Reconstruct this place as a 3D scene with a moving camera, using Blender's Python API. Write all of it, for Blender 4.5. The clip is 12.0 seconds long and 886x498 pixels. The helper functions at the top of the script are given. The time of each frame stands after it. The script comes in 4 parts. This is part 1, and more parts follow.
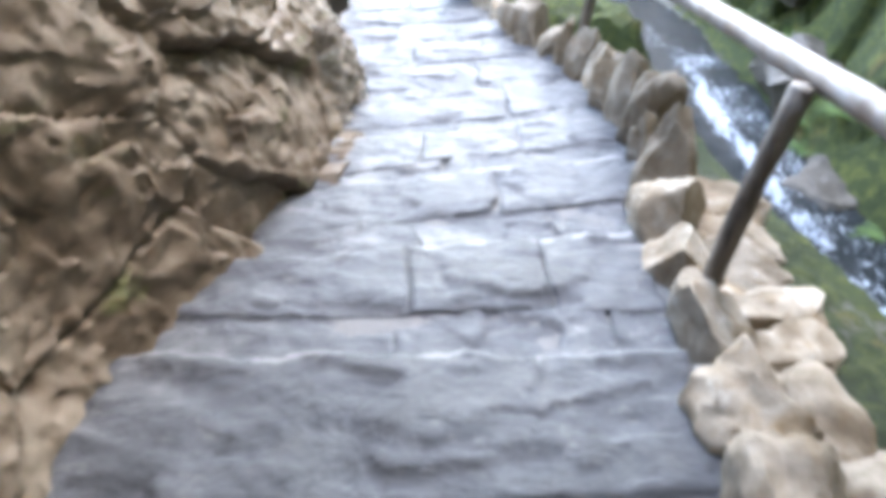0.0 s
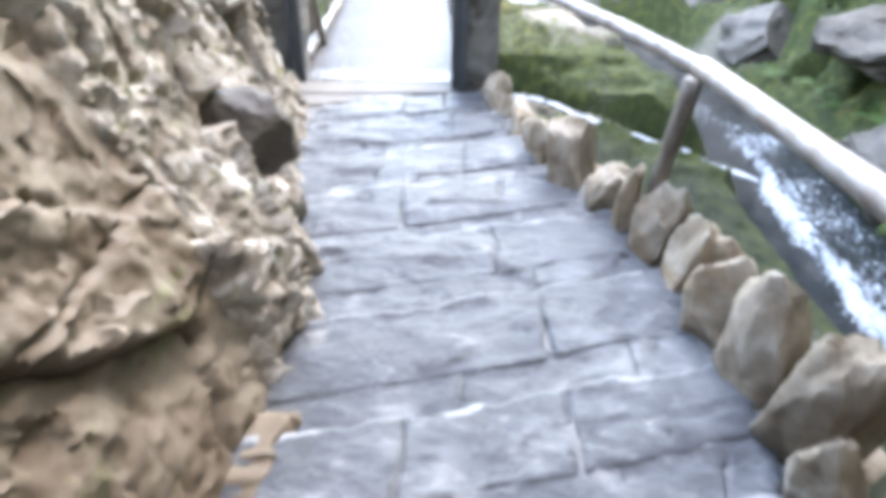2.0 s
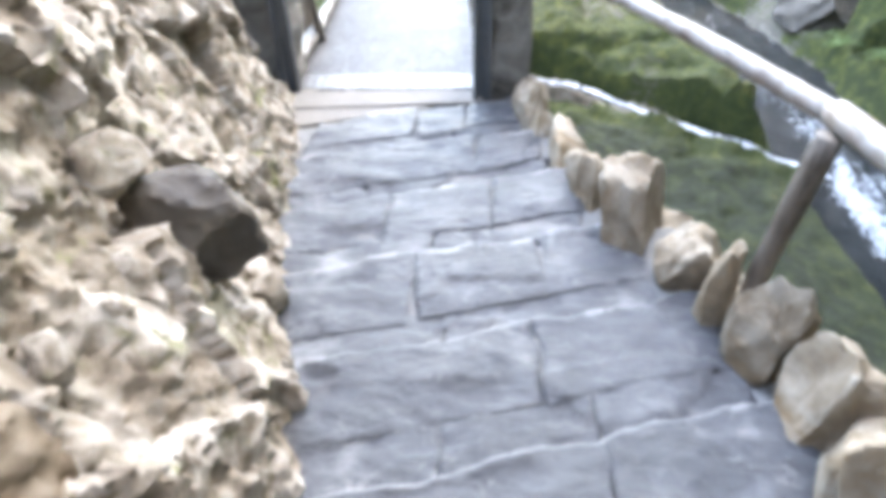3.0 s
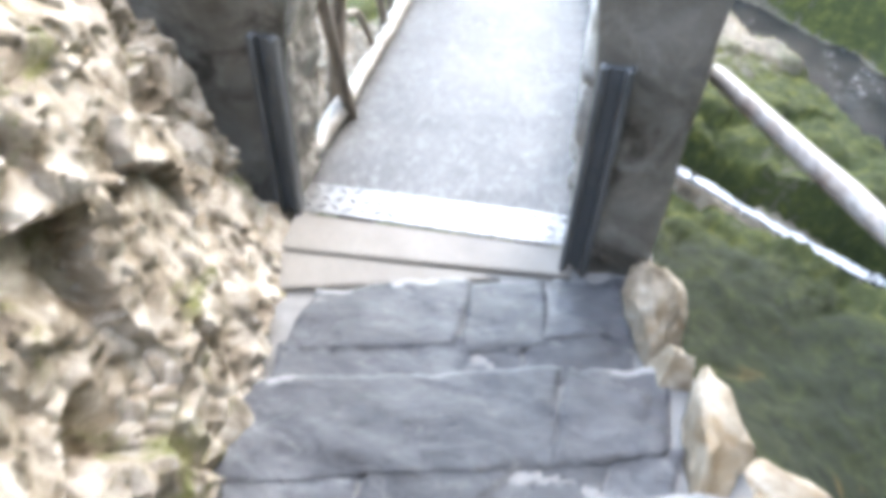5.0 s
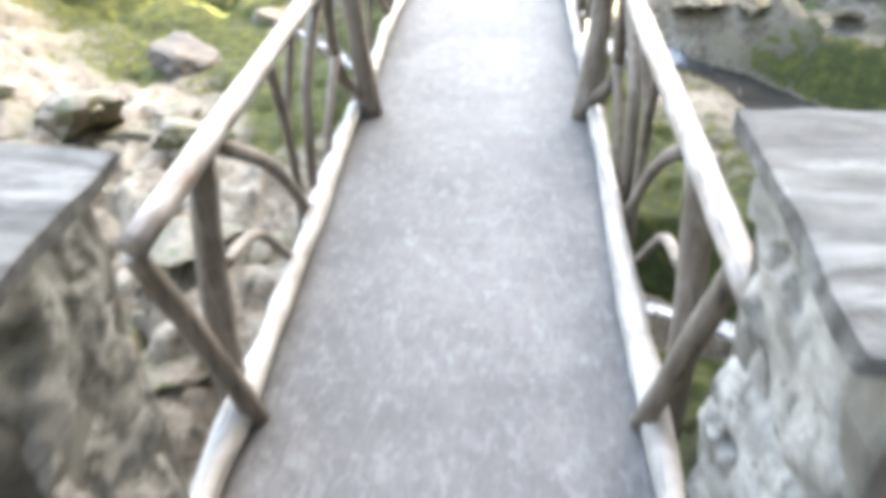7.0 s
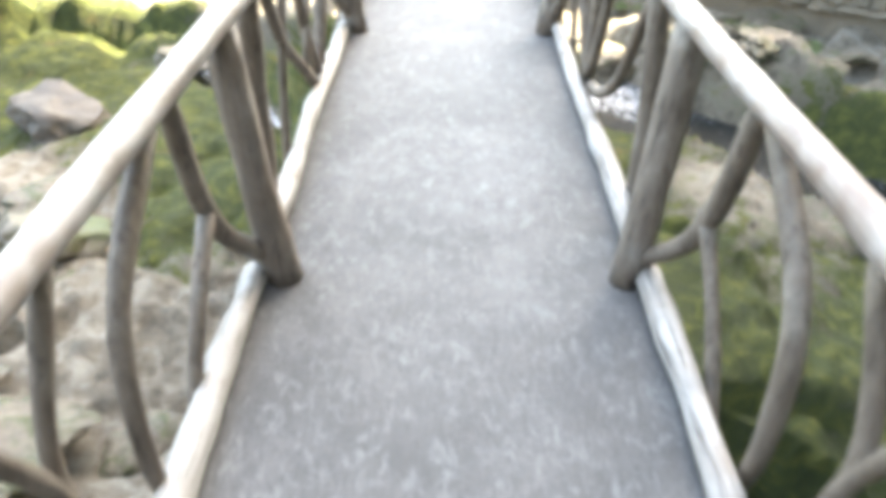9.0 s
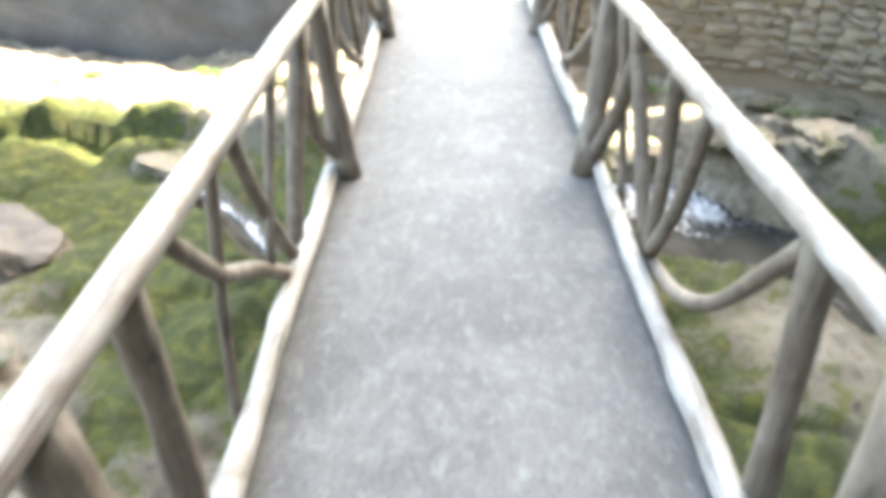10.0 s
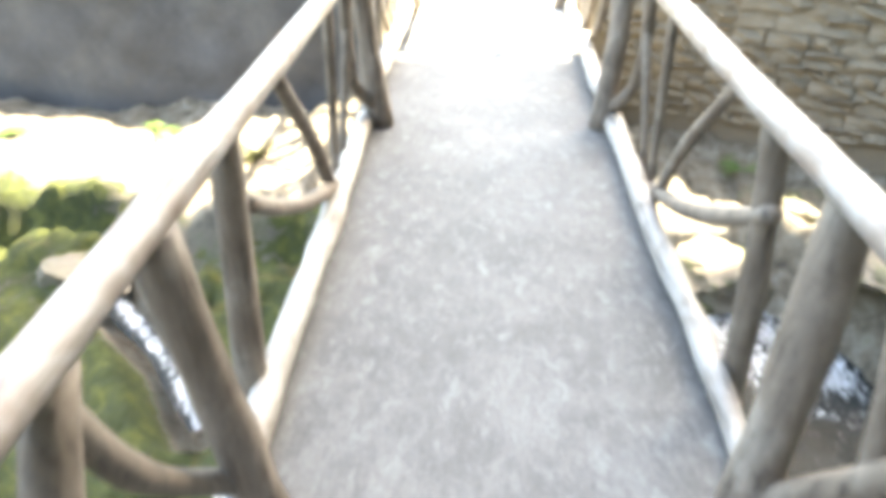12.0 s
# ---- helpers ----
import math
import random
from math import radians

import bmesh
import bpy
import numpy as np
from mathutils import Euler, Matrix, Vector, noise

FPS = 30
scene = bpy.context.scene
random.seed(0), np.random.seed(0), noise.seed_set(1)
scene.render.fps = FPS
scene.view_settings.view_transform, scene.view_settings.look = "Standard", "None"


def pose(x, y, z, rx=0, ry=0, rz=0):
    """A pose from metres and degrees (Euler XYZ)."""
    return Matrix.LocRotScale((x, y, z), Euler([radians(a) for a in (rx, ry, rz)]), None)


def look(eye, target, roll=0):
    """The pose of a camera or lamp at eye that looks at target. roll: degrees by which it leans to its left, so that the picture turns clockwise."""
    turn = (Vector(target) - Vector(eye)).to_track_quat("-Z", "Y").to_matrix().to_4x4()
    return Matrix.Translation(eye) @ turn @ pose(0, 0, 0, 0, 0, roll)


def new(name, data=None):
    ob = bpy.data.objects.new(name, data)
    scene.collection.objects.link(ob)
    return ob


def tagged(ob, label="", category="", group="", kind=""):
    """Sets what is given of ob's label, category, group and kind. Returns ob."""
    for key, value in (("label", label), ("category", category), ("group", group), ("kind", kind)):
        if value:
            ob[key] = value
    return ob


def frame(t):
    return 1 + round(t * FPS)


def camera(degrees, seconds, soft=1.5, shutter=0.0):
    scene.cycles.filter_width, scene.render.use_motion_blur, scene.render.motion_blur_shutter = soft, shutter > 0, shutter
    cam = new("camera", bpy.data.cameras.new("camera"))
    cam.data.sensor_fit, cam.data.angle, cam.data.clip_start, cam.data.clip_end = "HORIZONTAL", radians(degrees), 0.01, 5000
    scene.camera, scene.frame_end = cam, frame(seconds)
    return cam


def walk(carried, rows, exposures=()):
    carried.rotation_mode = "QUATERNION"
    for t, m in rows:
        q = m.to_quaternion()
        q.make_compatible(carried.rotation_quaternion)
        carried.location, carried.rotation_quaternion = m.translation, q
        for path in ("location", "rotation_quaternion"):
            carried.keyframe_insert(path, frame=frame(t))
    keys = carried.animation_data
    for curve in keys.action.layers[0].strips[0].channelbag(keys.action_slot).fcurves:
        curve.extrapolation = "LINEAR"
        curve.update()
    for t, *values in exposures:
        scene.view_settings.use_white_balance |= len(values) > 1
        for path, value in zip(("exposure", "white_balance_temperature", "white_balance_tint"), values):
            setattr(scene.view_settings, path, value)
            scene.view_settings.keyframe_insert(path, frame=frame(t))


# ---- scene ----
cam = camera(67.0, 12.0, soft=6.0, shutter=0.4)
PATH = [
    (0.0, (0.711, 0.304, 2.309), (0.688, 2.637, 0.423), 1.97),
    (0.5, (0.758, 0.843, 2.242), (0.659, 3.211, 0.403), 1.09),
    (1.0, (0.770, 1.382, 2.211), (0.747, 3.763, 0.387), 0.76),
    (1.5, (0.672, 1.859, 2.182), (0.691, 4.247, 0.366), 1.03),
    (2.0, (0.708, 2.381, 2.134), (0.624, 4.784, 0.339), 1.04),
    (2.5, (0.701, 2.844, 2.124), (0.583, 5.161, 0.222), 0.52),
    (2.7, (0.688, 3.067, 2.095), (0.552, 5.375, 0.184), -1.18),
    (4.3, (0.539, 4.597, 2.028), (0.181, 6.637, -0.142), 0.15),
    (4.5, (0.504, 4.782, 2.008), (0.151, 6.851, -0.135), 0.67),
    (5.0, (0.433, 5.265, 1.934), (0.061, 7.432, -0.107), 2.36),
    (5.5, (0.329, 5.665, 1.866), (0.014, 7.889, -0.123), -1.12),
    (6.0, (0.299, 6.116, 1.772), (-0.063, 8.377, -0.167), -0.69),
    (6.5, (0.224, 6.519, 1.758), (-0.144, 8.777, -0.182), -1.17),
    (7.0, (0.133, 6.943, 1.743), (-0.102, 9.276, -0.129), -1.76),
    (7.2, (0.135, 7.122, 1.669), (-0.131, 9.567, -0.049), -2.63),
    (8.8, (0.006, 8.376, 1.475), (-0.033, 10.765, -0.339), -0.95),
    (9.0, (-0.041, 8.564, 1.482), (-0.043, 10.934, -0.356), 0.62),
    (9.5, (-0.079, 9.187, 1.522), (-0.104, 11.641, -0.205), -1.71),
    (10.0, (-0.056, 9.703, 1.557), (-0.117, 12.188, -0.123), -1.27),
    (10.5, (-0.048, 10.167, 1.548), (-0.113, 12.650, -0.135), -0.18),
    (11.0, (-0.001, 10.657, 1.554), (-0.117, 13.103, -0.178), -2.38),
    (11.5, (-0.001, 11.130, 1.549), (-0.158, 13.566, -0.196), -1.61),
    (12.0, (-0.078, 11.660, 1.488), (-0.212, 14.132, -0.207), -0.44),
]
walk(cam, [(t, look(eye, target, roll)) for t, eye, target, roll in PATH], exposures=[(0.0, 4.95, 7300, 10), (1.5, 4.9, 7300, 10), (2.5, 4.85, 7450, 10), (5.0, 4.8, 7900, 8), (6.5, 4.6, 8200, 9), (9.0, 4.33, 8450, 6), (12.0, 4.28, 8350, 5)])

# ---- light: open sky over the gorge, sun high behind an added, unseen cliff ----
SUN_FROM = Vector((0.5, 0.38, 0.778))
world = bpy.data.worlds.new("sky")
scene.world = world
world.use_nodes = True
wn = world.node_tree.nodes
sky = wn.new("ShaderNodeTexSky")
sky.sky_type = "NISHITA"
sky.sun_disc = False
sky.sun_elevation = radians(51.1)
sky.sun_rotation = radians(52.8)
sky.air_density, sky.dust_density = 1.0, 2.5
wn["Background"].inputs["Strength"].default_value = 0.15
world.node_tree.links.new(sky.outputs[0], wn["Background"].inputs["Color"])
sun = new("sun", bpy.data.lights.new("sun", "SUN"))
sun.data.energy, sun.data.angle, sun.data.color = 4.2, radians(0.6), (1.0, 0.95, 0.86)
sun.matrix_world = look(SUN_FROM * 30, (0, 0, 0))


# ---- materials ----
def tree(name):
    m = bpy.data.materials.new(name)
    m.use_nodes = True
    return m, m.node_tree.nodes, m.node_tree.links, m.node_tree.nodes["Principled BSDF"]


def node(ns, kind, **values):
    n = ns.new("ShaderNode" + kind)
    for k, v in values.items():
        n.inputs[k].default_value = v
    return n


def coords(ns, ls, stretch=(1, 1, 1), shuffle=True):
    """Object coordinates, shifted at random from object to object."""
    co, info = ns.new("ShaderNodeTexCoord"), ns.new("ShaderNodeObjectInfo")
    mul = ns.new("ShaderNodeVectorMath")
    mul.operation = "MULTIPLY"
    mul.inputs[1].default_value = stretch
    ls.new(co.outputs["Object"], mul.inputs[0])
    add = ns.new("ShaderNodeVectorMath")
    add.operation = "ADD"
    scale = ns.new("ShaderNodeVectorMath")
    scale.operation = "SCALE"
    scale.inputs[0].default_value = (17.0, 9.0, 5.0)
    if shuffle:
        ls.new(info.outputs["Random"], scale.inputs["Scale"])
    else:
        scale.inputs["Scale"].default_value = 0.0
    ls.new(mul.outputs[0], add.inputs[0])
    ls.new(scale.outputs[0], add.inputs[1])
    return add.outputs[0], info


def ramp(ns, ls, fac, stops):
    r = ns.new("ShaderNodeValToRGB")
    while len(r.color_ramp.elements) < len(stops):
        r.color_ramp.elements.new(0.5)
    for e, (p, c) in zip(r.color_ramp.elements, stops):
        e.position, e.color = p, (*c, 1)
    ls.new(fac, r.inputs[0])
    return r.outputs[0]


def noise_fac(ns, ls, vec, scale, detail=6.0, rough=0.6, distort=0.0):
    n = node(ns, "TexNoise", Scale=scale, Detail=detail, Roughness=rough, Distortion=distort)
    ls.new(vec, n.inputs["Vector"])
    return n.outputs["Fac"]


def mixed(ns, ls, fac, a, b, mode="MIX"):
    m = ns.new("ShaderNodeMix")
    m.data_type, m.blend_type = "RGBA", mode
    if isinstance(fac, float):
        m.inputs["Factor"].default_value = fac
    else:
        ls.new(fac, m.inputs["Factor"])
    for sock, v in ((m.inputs["A"], a), (m.inputs["B"], b)):
        if isinstance(v, tuple):
            sock.default_value = (*v, 1)
        else:
            ls.new(v, sock)
    return m.outputs["Result"]


def bumped(ns, ls, bsdf, heights, distance=0.01):
    last = None
    for fac, strength in heights:
        b = node(ns, "Bump", Strength=strength, Distance=distance)
        ls.new(fac, b.inputs["Height"])
        if last:
            ls.new(last, b.inputs["Normal"])
        last = b.outputs["Normal"]
    ls.new(last, bsdf.inputs["Normal"])


def stone_material(name, stops, scale=3.0, fine=40.0, rough=0.8, bump=0.5, stain=None, stretch=(1, 1, 1), tint=0.25, spec=0.4, dist=0.02, grain=0.7, wear_glint=False):
    m, ns, ls, bsdf = tree(name)
    vec, info = coords(ns, ls, stretch)
    big = noise_fac(ns, ls, vec, scale, 8.0, 0.65, 0.4)
    small = noise_fac(ns, ls, vec, fine, 6.0, 0.7)
    col = ramp(ns, ls, big, stops)
    speck = ramp(ns, ls, small, [(0.25, (0.45, 0.45, 0.45)), (0.75, (0.62, 0.62, 0.62))])
    col = mixed(ns, ls, grain, col, speck, "OVERLAY")
    if stain:
        colour, lo, hi, sc = stain
        f = ramp(ns, ls, noise_fac(ns, ls, vec, sc, 9.0, 0.7, 0.8), [(lo, (0, 0, 0)), (hi, (1, 1, 1))])
        col = mixed(ns, ls, f, col, colour)
    if wear_glint:
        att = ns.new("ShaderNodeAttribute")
        att.attribute_name = "wear_glint"
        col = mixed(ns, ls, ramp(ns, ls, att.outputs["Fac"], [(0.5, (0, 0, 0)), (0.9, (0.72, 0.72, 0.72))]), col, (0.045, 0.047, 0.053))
        # low values paint the rim highlight of the step edges
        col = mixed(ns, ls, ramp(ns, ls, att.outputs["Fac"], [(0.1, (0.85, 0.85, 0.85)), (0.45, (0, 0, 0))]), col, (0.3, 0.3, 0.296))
    hue = ns.new("ShaderNodeHueSaturation")
    rnd = ns.new("ShaderNodeMapRange")
    rnd.inputs["To Min"].default_value, rnd.inputs["To Max"].default_value = 1 - tint, 1 + tint
    ls.new(info.outputs["Random"], rnd.inputs["Value"])
    ls.new(rnd.outputs[0], hue.inputs["Value"])
    ls.new(col, hue.inputs["Color"])
    ls.new(hue.outputs[0], bsdf.inputs["Base Color"])
    ro = ns.new("ShaderNodeMapRange")
    ro.inputs["To Min"].default_value, ro.inputs["To Max"].default_value = rough - 0.15, min(1.0, rough + 0.15)
    ls.new(big, ro.inputs["Value"])
    ls.new(ro.outputs[0], bsdf.inputs["Roughness"])
    bsdf.inputs["Specular IOR Level"].default_value = spec
    bumped(ns, ls, bsdf, [(big, bump), (small, bump * 0.6)], dist)
    return m


M_SLATE = stone_material("blue_grey_slate", [(0.25, (0.03, 0.0325, 0.0365)), (0.45, (0.059, 0.0622, 0.069)), (0.6, (0.096, 0.1, 0.1055)), (0.75, (0.18, 0.182, 0.186))], 9.0, 45.0, 0.34, 1.0, ((0.24, 0.235, 0.225), 0.56, 0.7, 14.0), (0.6, 1.3, 1), tint=0.1, spec=0.6, grain=0.5, wear_glint=True, dist=0.03)
M_MORTAR = stone_material("stair_mortar", [(0.3, (0.13, 0.127, 0.122)), (0.7, (0.21, 0.206, 0.199))], 6.0, 90.0, 0.9, 0.6)
M_TAN = stone_material("tan_limestone", [(0.2, (0.1615, 0.1286, 0.0858)), (0.42, (0.289, 0.249, 0.1833)), (0.6, (0.408, 0.3735, 0.2964)), (0.8, (0.527, 0.498, 0.4212))], 5.0, 55.0, 0.85, 0.7, ((0.14, 0.145, 0.05), 0.56, 0.7, 4.0), tint=0.3)
M_WALLBED = stone_material("wall_bedding", [(0.3, (0.092, 0.07, 0.048)), (0.43, (0.19, 0.158, 0.12)), (0.55, (0.315, 0.282, 0.237)), (0.72, (0.48, 0.452, 0.402))], 7.0, 42.0, 0.9, 1.0, ((0.12, 0.12, 0.045), 0.56, 0.67, 3.5), dist=0.022)
M_WALLSTONE = stone_material("wall_stone", [(0.3, (0.092, 0.07, 0.048)), (0.43, (0.19, 0.158, 0.12)), (0.55, (0.315, 0.282, 0.237)), (0.72, (0.48, 0.452, 0.402))], 0.8, 4.0, 0.9, 0.6, ((0.13, 0.13, 0.045), 0.56, 0.68, 0.5), tint=0.12)
M_CLIFF = stone_material("brown_bedrock", [(0.22, (0.066, 0.045, 0.028)), (0.45, (0.135, 0.098, 0.062)), (0.62, (0.21, 0.168, 0.12)), (0.8, (0.36, 0.315, 0.25))], 2.2, 26.0, 0.6, 0.8, ((0.16, 0.17, 0.06), 0.6, 0.74, 2.5), (1, 0.7, 1.6), tint=0.0)
M_DARKROCK = stone_material("dark_gorge_rock", [(0.25, (0.045, 0.04, 0.03)), (0.5, (0.1, 0.088, 0.066)), (0.75, (0.2, 0.178, 0.138))], 1.2, 14.0, 0.8, 0.8, ((0.06, 0.10, 0.03), 0.52, 0.62, 1.6), tint=0.0)
M_BOULDER = stone_material("stream_boulder", [(0.25, (0.0634, 0.049, 0.0327)), (0.5, (0.1267, 0.1037, 0.0743)), (0.75, (0.2281, 0.193, 0.1461))], 3.5, 30.0, 0.5, 0.8, ((0.05, 0.06, 0.014), 0.47, 0.6, 1.6), spec=0.5, tint=0.12)
M_CURB = stone_material("ochre_curb_stone", [(0.24, (0.085, 0.06, 0.037)), (0.43, (0.18, 0.14, 0.094)), (0.6, (0.3, 0.255, 0.195)), (0.76, (0.52, 0.485, 0.42))], 5.5, 45.0, 0.85, 0.6, ((0.19, 0.13, 0.07), 0.53, 0.68, 5.0), tint=0.3)
M_CONCRETE = stone_material("dark_damp_concrete", [(0.3, (0.088, 0.08, 0.066)), (0.5, (0.145, 0.135, 0.116)), (0.7, (0.23, 0.218, 0.193))], 4.5, 60.0, 0.85, 0.8, ((0.05, 0.043, 0.034), 0.52, 0.66, 2.5), tint=0.0)
M_RENDER = stone_material("rough_cast_render", [(0.3, (0.17, 0.1615, 0.1445)), (0.5, (0.306, 0.289, 0.2635)), (0.7, (0.476, 0.459, 0.425))], 9.0, 35.0, 0.9, 1.0, ((0.07, 0.064, 0.054), 0.54, 0.66, 13.0), tint=0.0, dist=0.03)
M_SILL = stone_material("beige_threshold", [(0.3, (0.135, 0.121, 0.104)), (0.7, (0.2, 0.186, 0.165))], 2.5, 50.0, 0.8, 0.3, tint=0.08)
M_STEEL = stone_material("weathered_grey_steel", [(0.3, (0.05, 0.055, 0.058)), (0.7, (0.095, 0.1, 0.104))], 5.0, 60.0, 0.5, 0.15, ((0.16, 0.09, 0.05), 0.66, 0.75, 6.0), tint=0.1)
# far left wall: its shade is put into this dark grey
M_SHADEWALL = stone_material("grey_shaded_rock", [(0.25, (0.05, 0.05, 0.052)), (0.5, (0.085, 0.085, 0.088)), (0.75, (0.13, 0.13, 0.13))], 2.0, 20.0, 0.9, 0.5, tint=0.0)
M_MASONRY = stone_material("far_wall_stone", [(0.25, (0.155, 0.128, 0.09)), (0.5, (0.185, 0.156, 0.114)), (0.75, (0.23, 0.198, 0.148))], 3.0, 25.0, 0.9, 0.4, tint=0.1)


# dark brown with the shade of backlit stones put into the colour
M_DARKSHADE = stone_material("dark_brown_shade_boulder", [(0.3, (0.04, 0.032, 0.024)), (0.5, (0.075, 0.062, 0.047)), (0.7, (0.13, 0.112, 0.088))], 5.0, 40.0, 0.6, 0.6, tint=0.05)
M_LANDING = stone_material("pale_landing", [(0.3, (0.34, 0.33, 0.31)), (0.7, (0.52, 0.51, 0.48))], 3.0, 60.0, 0.85, 0.4, tint=0.0)
# grey mortar; the shading of its ripples is put into the colour bands too
M_COPING = stone_material("ripple_shaded_mortar", [(0.36, (0.06, 0.057, 0.052)), (0.5, (0.125, 0.122, 0.116)), (0.64, (0.24, 0.236, 0.227))], 18.0, 40.0, 0.7, 1.0, None, (0.3, 1.4, 1), tint=0.05, dist=0.04)


def metal_plate():
    m, ns, ls, bsdf = tree("bright_aluminium_plate")
    vec, _ = coords(ns, ls)
    f = noise_fac(ns, ls, vec, 30.0, 8.0, 0.7)
    ls.new(ramp(ns, ls, f, [(0.3, (0.15, 0.15, 0.148)), (0.7, (0.27, 0.27, 0.265))]), bsdf.inputs["Base Color"])
    bsdf.inputs["Metallic"].default_value = 0.9
    ls.new(ramp(ns, ls, f, [(0.3, (0.6, 0.6, 0.6)), (0.7, (0.42, 0.42, 0.42))]), bsdf.inputs["Roughness"])
    bumped(ns, ls, bsdf, [(f, 0.1)], 0.004)
    return m


def deck_material():
    m, ns, ls, bsdf = tree("gritty_grey_deck_coating")
    vec, _ = coords(ns, ls)
    grit = noise_fac(ns, ls, vec, 95.0, 4.0, 0.75)
    lengthwise, _ = coords(ns, ls, (1.0, 0.3, 1.0))
    streak = noise_fac(ns, ls, lengthwise, 60.0, 6.0, 0.7)
    patch = noise_fac(ns, ls, vec, 2.2, 7.0, 0.65, 0.5)
    col = ramp(ns, ls, patch, [(0.3, (0.054, 0.054, 0.053)), (0.5, (0.073, 0.072, 0.071)), (0.72, (0.11, 0.108, 0.105))])
    col = mixed(ns, ls, 0.8, col, ramp(ns, ls, grit, [(0.3, (0.3, 0.3, 0.3)), (0.7, (0.8, 0.8, 0.8))]), "OVERLAY")
    col = mixed(ns, ls, 0.75, col, ramp(ns, ls, streak, [(0.3, (0.4, 0.4, 0.4)), (0.7, (0.62, 0.62, 0.62))]), "OVERLAY")
    half, _ = coords(ns, ls, (1.0, 0.6, 1.0))
    fleck = noise_fac(ns, ls, half, 22.0, 8.0, 0.75, 0.6)
    col = mixed(ns, ls, ramp(ns, ls, fleck, [(0.52, (0, 0, 0)), (0.67, (0.54, 0.54, 0.54))]), col, (0.19, 0.2, 0.198))
    col = mixed(ns, ls, ramp(ns, ls, fleck, [(0.3, (0.6, 0.6, 0.6)), (0.46, (0, 0, 0))]), col, (0.06, 0.06, 0.058))
    ls.new(col, bsdf.inputs["Base Color"])
    bsdf.inputs["Roughness"].default_value = 0.58
    bsdf.inputs["Specular IOR Level"].default_value = 0.3
    bumped(ns, ls, bsdf, [(grit, 0.5), (patch, 0.2)], 0.004)
    return m


def wood_material(name, stops, axis=(1, 0.06, 1), rough=0.6):
    m, ns, ls, bsdf = tree(name)
    vec, info = coords(ns, ls, axis)
    grain = noise_fac(ns, ls, vec, 38.0, 9.0, 0.7, 0.3)
    plain, _ = coords(ns, ls)
    patch = noise_fac(ns, ls, plain, 5.0, 7.0, 0.65, 0.5)
    col = ramp(ns, ls, patch, stops)
    col = mixed(ns, ls, 0.95, col, ramp(ns, ls, grain, [(0.32, (0.08, 0.07, 0.06)), (0.45, (0.45, 0.45, 0.45)), (0.7, (0.7, 0.7, 0.7))]), "OVERLAY")
    ls.new(col, bsdf.inputs["Base Color"])
    bsdf.inputs["Roughness"].default_value = rough
    bumped(ns, ls, bsdf, [(grain, 0.45), (patch, 0.3)], 0.006)
    return m


M_PLATE = metal_plate()
M_DECK = deck_material()
M_RAIL = wood_material("weathered_peeled_log", [(0.34, (0.115, 0.08, 0.06)), (0.48, (0.19, 0.162, 0.143)), (0.66, (0.29, 0.28, 0.27))], rough=0.48)
M_CURBLOG = wood_material("silver_grey_timber", [(0.32, (0.17, 0.145, 0.125)), (0.48, (0.25, 0.232, 0.212)), (0.68, (0.34, 0.328, 0.312))], rough=0.6)
M_BRANCH = wood_material("brown_branch_wood", [(0.3, (0.095, 0.0743, 0.0553)), (0.55, (0.1608, 0.1329, 0.1062)), (0.75, (0.2412, 0.219, 0.187))], (1, 1, 0.08), 0.65)


